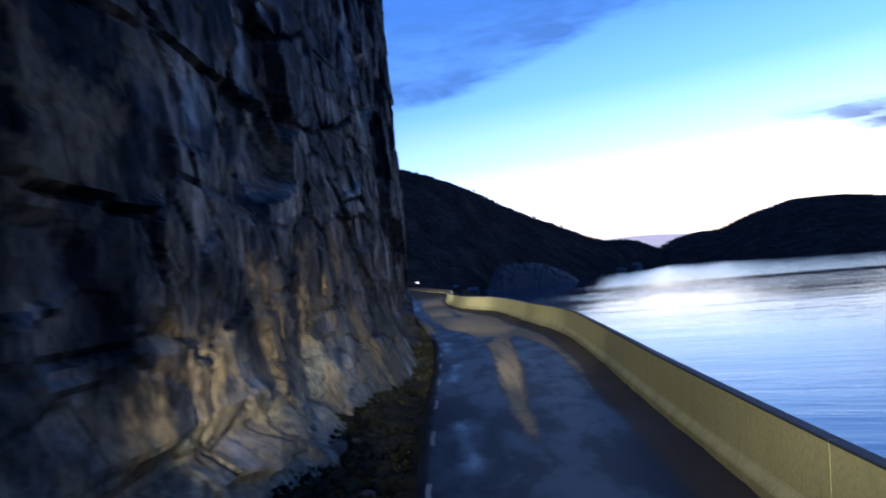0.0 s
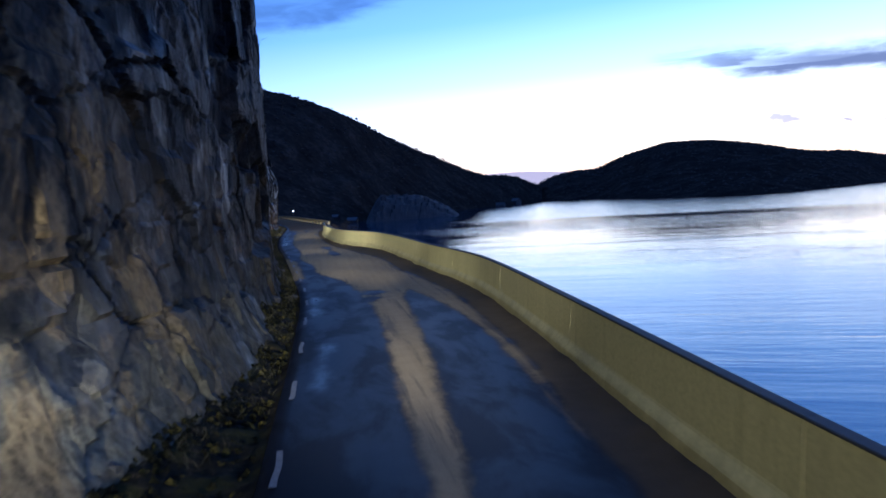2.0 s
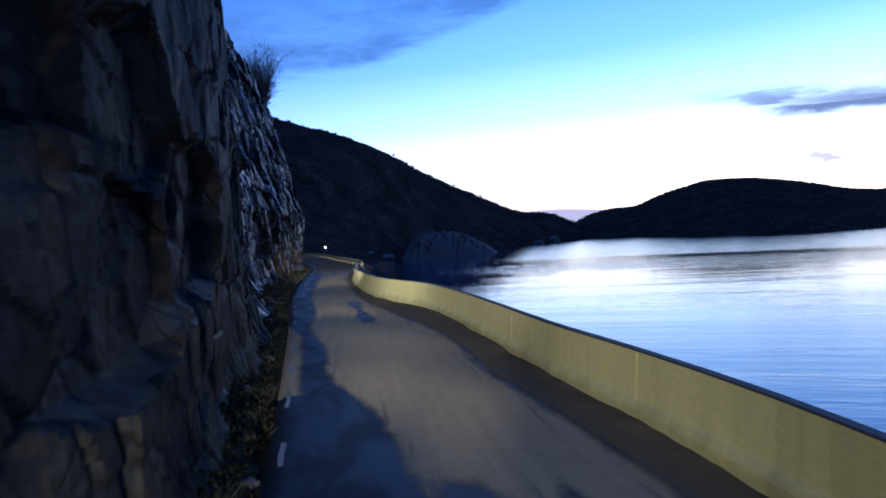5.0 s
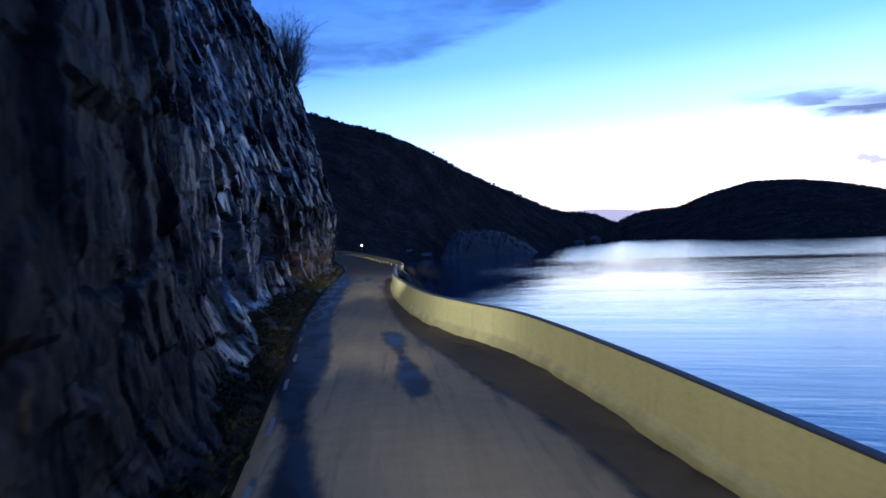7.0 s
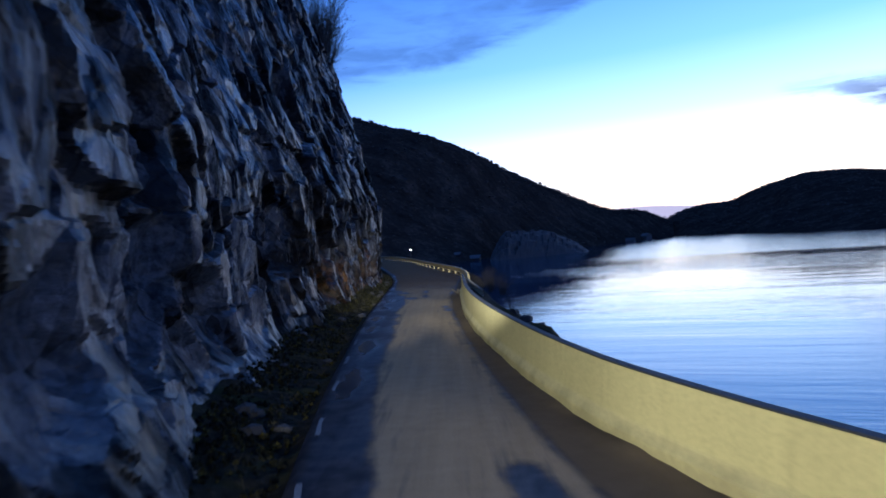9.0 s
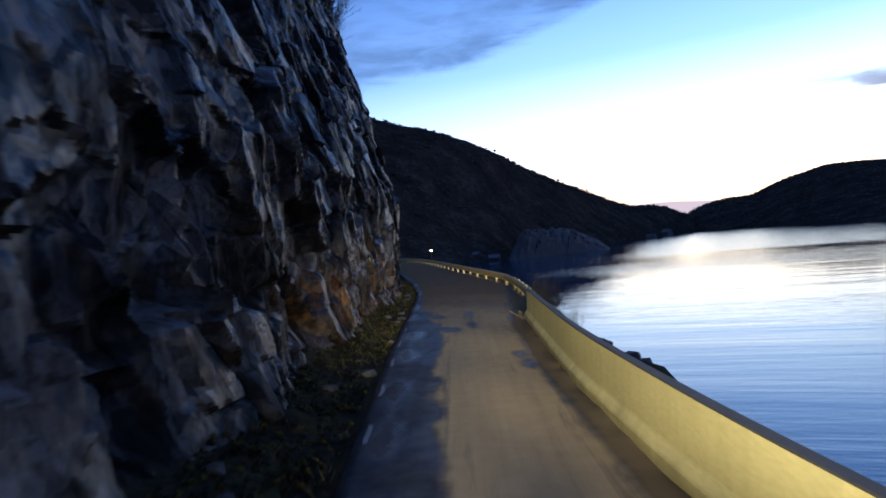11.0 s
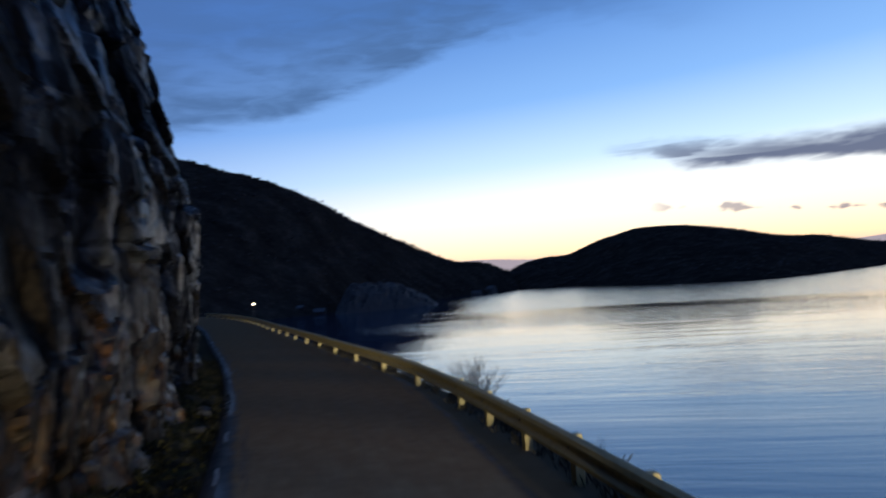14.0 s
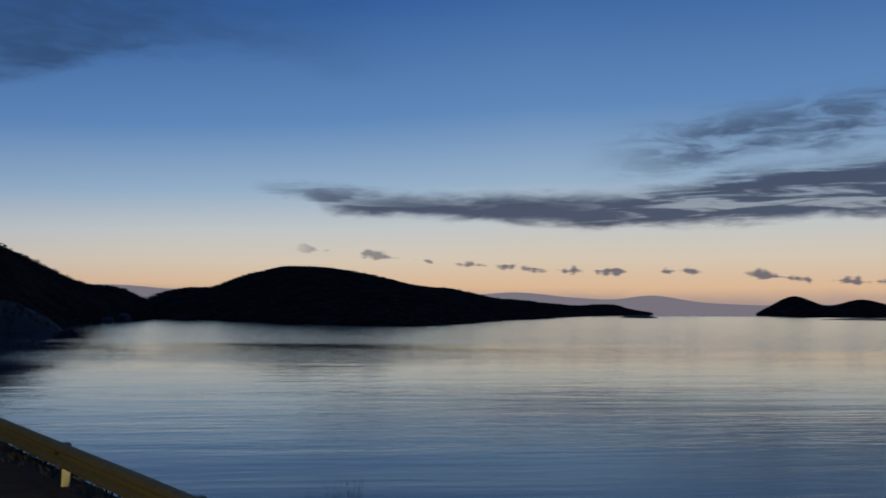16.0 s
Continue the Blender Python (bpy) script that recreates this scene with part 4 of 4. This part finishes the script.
def build_distance():
    build_hill("left_hill", "dark wooded hill rising straight from the fjord", (-80, 14.9),
               curve((-80, 430), (-30, 440), (-10, 470), (-4, 510), (0, 545), (2, 572), (3.5, 620), (6, 700), (9, 800), (12, 940), (15, 1090)),
               curve((-80, 740), (-30, 760), (-10, 810), (0, 880), (5, 980), (10, 1120), (15, 1290)),
               curve((-80, 11), (-20, 10.3), (-6, 8.45), (-3, 7.55), (-0.4, 6.75), (2.5, 5.5), (4.6, 4.15), (6.8, 3.15), (9.0, 2.12), (11, 1.37), (12.8, 1.17), (14.9, 0.3)),
               11, trees=9000)
    build_hill("middle_hill", "dark rounded hill across the fjord", (13.6, 47.0),
               curve((13.6, 1180), (16.5, 1120), (22, 850), (25, 790), (31.5, 780), (34.5, 960), (37, 1250), (40, 1650), (42, 2400), (45, 3300), (47, 3900)),
               curve((13.6, 1500), (17, 1500), (22, 1800), (30, 1700), (37, 2100), (40, 2500), (43, 3300), (47, 4100)),
               curve((13.6, -0.2), (15.0, 0.68), (16.7, 1.2), (18.6, 1.26), (20.3, 1.95), (22.9, 2.4), (26, 2.46), (28.7, 2.07), (31.5, 1.5), (33.6, 1.26),
                     (37, 0.74), (39.6, 0.53), (42, 0.38), (44.7, 0.4), (45.5, 0.2), (47, -0.05)),
               23, rough=1.3, trees=6000)
    build_hill("island_hill", "low dark island on the horizon", (53.2, 75.0),
               curve((53, 4300), (60, 4200), (75, 4200)), curve((53, 4500), (75, 4500)),
               curve((53.2, 0.0), (54, 0.45), (55.2, 1.02), (57.2, 0.5), (59.1, 0.86), (60.8, 0.5), (66, 0.7), (75, 0.1)), 31, rough=0.8)
    build_hill("skerry", "low bare skerry in the fjord", (44.6, 46.9), curve((44, 2150), (47, 2150)), curve((44, 2210), (47, 2210)),
               curve((44.6, -0.33), (45.2, -0.22), (46.3, -0.21), (46.9, -0.33)), 41, rough=0.1, mat=SHORE)
    build_hill("skerry", "low bare skerry in the fjord", (56.4, 62.0), curve((56, 2250), (62, 2250)), curve((56, 2310), (62, 2310)),
               curve((56.4, -0.33), (58, -0.27), (62, -0.25)), 43, rough=0.1, mat=SHORE)
    build_hill("backdrop_range", "mountain range in the far distance, glowing in a flat haze colour", (8.0, 80.0), curve((8, 4650), (80, 4650)), curve((8, 4750), (80, 4750)),
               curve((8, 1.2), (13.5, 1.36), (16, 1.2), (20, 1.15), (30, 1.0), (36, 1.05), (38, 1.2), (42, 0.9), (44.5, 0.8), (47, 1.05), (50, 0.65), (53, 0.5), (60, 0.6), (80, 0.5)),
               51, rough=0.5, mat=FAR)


def tube(bm, a, b, ra, rb, sides=4):
    """A tapered twig from a to b."""
    a, b = Vector(a), Vector(b)
    q = (b - a).to_track_quat("Z", "Y")
    ring = [[bm.verts.new(p + q @ Vector((r * math.cos(2 * math.pi * i / sides), r * math.sin(2 * math.pi * i / sides), 0))) for i in range(sides)]
            for p, r in ((a, ra), (b, rb))]
    for i in range(sides):
        bm.faces.new((ring[0][i], ring[0][(i + 1) % sides], ring[1][(i + 1) % sides], ring[1][i]))


def shrub(name, label, place, tall, spread, stems, seed, group=""):
    """A leafless shrub: stems that fork twice, with a haze of fine twigs."""
    rng = random.Random(seed)
    ob = new(name)
    ob.matrix_basis = pose(*place)
    tagged(ob, label, "shrub", group)
    fine = bmesh.new()
    for _ in range(stems):
        wood = bmesh.new()
        ang = rng.uniform(0, 2 * math.pi)
        p = Vector((0.12 * spread * math.cos(ang), 0.12 * spread * math.sin(ang), -0.15))
        d = Vector((spread / tall * math.cos(ang) * rng.uniform(0.2, 1), spread / tall * math.sin(ang) * rng.uniform(0.2, 1), 1)).normalized()
        r = 0.011 * tall * rng.uniform(0.7, 1.2)
        n = 6
        for k in range(n):
            e = p + d * (tall / n) * rng.uniform(0.75, 1.1)
            tube(wood, p, e, r, r * 0.8)
            for _ in range(4):
                f = (d + Vector((rng.gauss(0, 0.55), rng.gauss(0, 0.55), rng.gauss(0.1, 0.3)))).normalized()
                m = e + f * tall * rng.uniform(0.10, 0.24)
                tube(fine, e, m, r * 0.4, r * 0.22, 3)
                for _ in range(3):
                    g = (f + Vector((rng.gauss(0, 0.5), rng.gauss(0, 0.5), rng.gauss(0.15, 0.3)))).normalized()
                    tube(fine, m, m + g * tall * rng.uniform(0.05, 0.14), r * 0.22, r * 0.10, 3)
            p, r = e, r * 0.8
            d = (d + Vector((rng.gauss(0, 0.16), rng.gauss(0, 0.16), 0.05))).normalized()
        part("stem", wood, TWIG, ob)
    tagged(part("crown", fine, TWIG, ob), kind="stuff")
    return ob


def build_shrubs():
    shrub("shrub", "leafless twiggy shrub behind the guard rail", (2.35, 97.2, -1.1), 1.35, 0.95, 20, 3)
    shrub("shrub", "thin leafless shrub on the fjord bank", (3.1, 90.7, -1.75), 1.0, 0.5, 6, 5)
    shrub("shrub", "thin leafless shrub on the fjord bank", (1.6, 84.0, -0.7), 0.6, 0.4, 4, 15)
    shrub("shrub", "leafless twiggy shrub behind the guard rail", (3.3, 100.6, -1.55), 1.3, 0.9, 14, 23)
    rng = random.Random(21)
    for k in range(9):
        y = 104 + 1.9 * k + rng.uniform(-0.5, 0.5)
        place = (float(FACE(y)) - 3.3 - 0.10 * k, y, 15.6 + rng.uniform(-0.4, 0.6))
        shrub("brow_shrub", "bare birch scrub leaning from the cliff top", place, rng.uniform(3.6, 5.6), 2.6, 17, 30 + k, "scrub along the cliff top")
    shrub("brow_shrub", "small bare bush rooted in the rock", (-6.1, 100.0, 9.0), 1.3, 0.7, 6, 10, "scrub along the cliff top")
    shrub("brow_shrub", "small bare bush rooted in the rock", (-8.3, 118.0, 10.4), 1.3, 0.7, 5, 12, "scrub along the cliff top")


def moss_look(n):
    p = position(n)
    rnd = n.add("ShaderNodeNewGeometry").outputs["Random Per Island"]
    patch = n.noise(p, 5.0, 4.0, 0.6)
    col = n.ramp(n.math("ADD", patch, n.math("MULTIPLY", n.math("SUBTRACT", rnd, 0.5), 0.2)),
                 [(0.40, (0.005, 0.0055, 0.0025)), (0.52, (0.014, 0.014, 0.0045)), (0.60, (0.036, 0.032, 0.008)), (0.70, (0.080, 0.066, 0.014))])
    a = n.noise(p, 40.0, 5.0, 0.7)
    col = n.mix(n.step(a, 0.35, 0.6, 0.8, 0.0), col, (0.003, 0.003, 0.002))
    return {"Base Color": col, "Roughness": 0.95, "Specular IOR Level": 0.1, "Normal": bump(n, a, 1.0, 0.03)}


MOSS = material("moss", moss_look)


def verge_height(y, s):
    return -0.07 - 0.12 * min(s * 6, 1) + 0.30 * s ** 1.3 + 0.25 * max(s - 0.5, 0)


def verge_spot(rng, lo, hi):
    y, s = rng.uniform(lo, hi), rng.uniform(0.10, 0.94)
    a, b = float(LEFT(y)), float(FACE(y)) + 0.7 * float(APRON(y)) - 0.30
    return a + (b - a) * s, y, verge_height(y, s)


def build_growth():
    """Moss cushions, grass and dead leaves in the ditch below the rock."""
    rng = np.random.default_rng(4)
    verts, faces = [], []
    for _ in range(11000):
        x, y, z = verge_spot(rng, 1, 108)
        r = rng.uniform(0.012, 0.05)
        k, m = len(verts), 6
        for lv, (rr, zz) in enumerate(((1.0, -0.2), (0.8, 0.45), (0.35, 0.75))):
            for q in range(m):
                t = 2 * math.pi * (q + 0.5 * lv) / m
                g = r * rr * rng.uniform(0.35, 1.6)
                verts.append((x + g * math.cos(t), y + 1.3 * g * math.sin(t), z + r * zz * rng.uniform(0.3, 1.9)))
        for lv in (0, 1):
            for q in range(m):
                a, c = k + lv * m + q, k + lv * m + (q + 1) % m
                faces.append((a, c, c + m, a + m))
        faces.append(tuple(k + 2 * m + q for q in range(m)))
    ob = sheet("moss_cushions", verts, faces, MOSS, smooth=False)
    tagged(ob, "yellow-green moss cushions along the ditch", "moss", kind="stuff")
    verts, faces = [], []
    for _ in range(800):
        x, y, z = verge_spot(rng, 1, 108)
        for _ in range(6):
            t, h = rng.uniform(0, 6.28), rng.uniform(0.06, 0.20)
            bx, by = x + rng.normal(0, 0.04), y + rng.normal(0, 0.04)
            lx, ly = rng.normal(0, 0.5) * h, rng.normal(0, 0.5) * h
            w = 0.0016
            k = len(verts)
            verts += [(bx - w * math.cos(t), by - w * math.sin(t), z - 0.02), (bx + w * math.cos(t), by + w * math.sin(t), z - 0.02),
                      (bx + lx * 0.55 + w * 0.8, by + ly * 0.55, z + h * 0.55), (bx + lx, by + ly, z + h)]
            faces += [(k, k + 1, k + 2), (k, k + 2, k + 3)]
    ob = sheet("dry_grass", verts, faces, GRASS, smooth=False)
    tagged(ob, "thin dry grass in the ditch", "grass", kind="stuff")
    verts, faces = [], []
    for _ in range(1500):
        x, y, z = verge_spot(rng, 1, 108)
        t, r = rng.uniform(0, 6.28), rng.uniform(0.006, 0.015)
        c, q = math.cos(t) * r, math.sin(t) * r
        k = len(verts)
        e = rng.uniform(0.01, 0.05)
        verts += [(x - c, y - q, z + e), (x + q * 0.6, y - c * 0.6, z + e + 0.01), (x + c, y + q, z + e + 0.004), (x - q * 0.6, y + c * 0.6, z + e + 0.012)]
        faces += [(k, k + 1, k + 2), (k, k + 2, k + 3)]
    ob = sheet("dead_leaves", verts, faces, LEAF, smooth=False)
    tagged(ob, "brown fallen leaves in the ditch", "leaves", kind="stuff")


def build_tufts():
    """Withered grass and weeds in the gravel under the guard rail and round the barrier's end."""
    rng = np.random.default_rng(17)
    verts, faces = [], []
    for _ in range(900):
        y = rng.uniform(77.6, 112.0)
        x = float(road_right(y)) + rng.uniform(-0.22, 0.45)
        if y < 79.0:
            x = float(RIGHT(y)) + rng.uniform(-0.10, 0.55)
        size = rng.uniform(0.3, 1.0)
        for _ in range(9):
            t, h = rng.uniform(0, 6.28), size * rng.uniform(0.04, 0.14)
            bx, by = x + rng.normal(0, 0.05), y + rng.normal(0, 0.06)
            lx, ly = rng.normal(0, 0.7) * h, rng.normal(0, 0.7) * h
            w = 0.004
            k = len(verts)
            verts += [(bx - w * math.cos(t), by - w * math.sin(t), -0.06), (bx + w * math.cos(t), by + w * math.sin(t), -0.06),
                      (bx + lx * 0.55 + w * 0.8, by + ly * 0.55, h * 0.6), (bx + lx, by + ly, h)]
            faces += [(k, k + 1, k + 2), (k, k + 2, k + 3)]
    ob = sheet("withered_grass", verts, faces, WEED, smooth=False)
    tagged(ob, "withered grass in the gravel under the guard rail", "grass", kind="stuff")


BLOCKS = []


def build_stones():
    """Angular stones fallen from the face into the ditch."""
    rng = np.random.default_rng(9)
    kinds = BLOCKS
    for v in range(4):
        bm = bmesh.new()
        bmesh.ops.create_icosphere(bm, subdivisions=2, radius=1.0)
        for vert in bm.verts:
            d = vert.co.normalized()
            cut_at = min(0.55 + 0.5 * abs(math.sin(3.1 * d.x + v) * math.cos(2.3 * d.y - v)), 1.0)
            vert.co = Vector((round(d.x * 2.2) / 2.2 * 0.5 + d.x * 0.5, round(d.y * 1.8) / 1.8 * 0.5 + d.y * 0.5, (round(d.z * 1.6) / 1.6 * 0.5 + d.z * 0.5) * 0.7)) * (0.75 + 0.25 * cut_at)
        me = bpy.data.meshes.new("stone")
        bm.to_mesh(me)
        bm.free()
        me.materials.append(STONE)
        kinds.append(me)
    for i in range(46):
        x, y, z = verge_spot(rng, 3, 104)
        r = rng.uniform(0.05, 0.16)
        ob = new("stone", kinds[i % 4])
        ob.matrix_basis = pose(x, y, z + r * 0.22, rng.uniform(-15, 15), rng.uniform(-15, 15), rng.uniform(0, 360)) @ Matrix.Diagonal((r, r * 1.2, r, 1))
        tagged(ob, "angular grey stone fallen into the ditch", "stone", "stones in the ditch")


def build_boulders():
    """Blocks tipped over the edge beyond the barrier's end."""
    rng = np.random.default_rng(12)
    land = np.array(BANK)
    for i in range(26):
        y = rng.uniform(69, 85)
        x = float(road_right(y)) + rng.uniform(1.5, 3.0)
        z = float(land[np.argmin(np.hypot(land[:, 0] - x, land[:, 1] - y)), 2])
        r = rng.uniform(0.15, 0.32)
        ob = new("boulder", BLOCKS[i % 4])
        ob.matrix_basis = pose(x, y, z + r * 0.02, rng.uniform(-20, 20), rng.uniform(-20, 20), rng.uniform(0, 360)) @ Matrix.Diagonal((r, r * 1.3, r * 0.9, 1))
        tagged(ob, "dark angular boulder on the bank above the fjord", "boulder", "boulders on the bank")


STONE = material("stone", plain_look((0.017, 0.017, 0.018), 0.8, 0, 0.6, 9.0))


def build_lamp():
    """The small light far down the road, on a slim post beside the rail."""
    x, y = -4.9, 162.0
    lamp = new("roadside_lamp")
    lamp.matrix_basis = pose(x, y, -0.3)
    tagged(lamp, "slim dark post with a small glowing lamp", "lamp")
    bm = bmesh.new()
    bmesh.ops.create_cone(bm, cap_ends=True, segments=10, radius1=0.05, radius2=0.035, depth=1.6, matrix=pose(0, 0, 0.8))
    part("post", bm, DARK, lamp)
    bm = bmesh.new()
    bmesh.ops.create_uvsphere(bm, u_segments=12, v_segments=8, radius=0.075, matrix=pose(0, 0, 1.62))
    part("globe", bm, GLOW, lamp, "glowing round globe")


def build_knoll():
    """A bare rock headland on the near shore."""
    az, ss = np.arange(3.0, 9.6, 0.1), np.linspace(0, 1, 14)
    A, S = np.meshgrid(az, ss, indexing="ij")
    D = 540 + 12 * (A - 4) + 50 * S
    top = CAM.z + np.tan(np.radians(curve((3.0, -1.4), (3.5, -0.5), (4.0, 0.15), (5, 0.25), (6.4, 0.22), (7.2, 0.05), (8.1, -0.38), (9, -0.9), (9.6, -1.3))(A))) * D
    r, du, dv, e = facets(A / 0.3, S / 0.12, 3)
    Z = SEA - 1 + (np.maximum(top - SEA + 1, 0.2)) * np.clip(S * 1.6, 0, 1) ** 0.8 + 3.0 * (r[0] - 0.5) * np.clip(S * 4, 0, 1) * np.clip(top - SEA, 0, 5) / 5
    X, Y, _ = polar(A, D, 0)
    ob = sheet("headland_rock", np.stack([X.ravel(), Y.ravel(), Z.ravel()], 1).tolist(), grid(len(az), len(ss)), SHORE, smooth=False)
    tagged(ob, "bare grey rock headland at the foot of the hill", "headland", kind="structure")


def house(name, label, bearing, dist, size, turn, wall_mat, roof_mat):
    """A small gabled house or boathouse: walls, two roof slopes, a door."""
    w, l, h = size
    x, y, _ = polar(bearing, dist, 0)
    z = float(np.array(LAND)[np.argmin(np.hypot(np.array(LAND)[:, 0] - x, np.array(LAND)[:, 1] - y)), 2]) + 0.3
    ob = new(name)
    ob.matrix_basis = pose(float(x), float(y), z, 0, 0, turn)
    tagged(ob, label, "house", "small houses by the fjord")
    bm = bmesh.new()
    ring = [(-w / 2, 0), (w / 2, 0), (w / 2, h), (0, h + w * 0.4), (-w / 2, h)]
    a = [bm.verts.new((px, -l / 2, pz - (1.2 if pz == 0 else 0))) for px, pz in ring]
    b = [bm.verts.new((px, l / 2, pz - (1.2 if pz == 0 else 0))) for px, pz in ring]
    bm.faces.new(a)
    bm.faces.new(b[::-1])
    for i in range(5):
        if i not in (2, 3):
            bm.faces.new((a[i], b[i], b[(i + 1) % 5], a[(i + 1) % 5]))
    part("wall", bm, wall_mat, ob)
    for side in (-1, 1):
        bm = bmesh.new()
        o = 0.35
        pts = [(side * (w / 2 + o), h - o * 0.8), (0, h + w * 0.4)]
        vs = [bm.verts.new((px, py, pz + dz)) for dz in (0.02, 0.18) for px, pz in pts for py in (-l / 2 - o, l / 2 + o)]
        for f in ((0, 1, 3, 2), (4, 6, 7, 5), (0, 4, 5, 1), (2, 3, 7, 6), (0, 2, 6, 4), (1, 5, 7, 3)):
            bm.faces.new([vs[i] for i in f])
        bmesh.ops.recalc_face_normals(bm, faces=bm.faces)
        part("roof", bm, roof_mat, ob)
    bm = bmesh.new()
    box(bm, (-0.5, -l / 2 - 0.05, 0), (0.5, -l / 2 + 0.02, 2.0))
    part("door", bm, DARK, ob)


PALE = material("pale_boards", plain_look((0.045, 0.045, 0.045), 0.8, 0, 0.15))

build_sea()
build_distance()
build_bank()
build_road()
build_verge()
build_cliff()
build_barrier()
build_rail()
build_lines()
build_knoll()
house("boathouse", "low boathouse with a pale metal roof by the shore", 2.05, 578, (5.0, 7.0, 1.3), 70, BOARD, ROOF)
house("boathouse", "small boathouse with a pale roof among rocks", 0.9, 572, (3.5, 5.0, 1.0), 50, BOARD, ROOF)
house("cabin", "pale wooden cabin above the far shore", 13.2, 1010, (8.0, 10.0, 3.4), 30, PALE, DARK)
house("cabin", "pale wooden cabin above the far shore", 12.2, 905, (7.0, 9.0, 3.2), 70, PALE, DARK)
build_shrubs()
build_lamp()
build_growth()
build_tufts()
build_stones()
build_boulders()
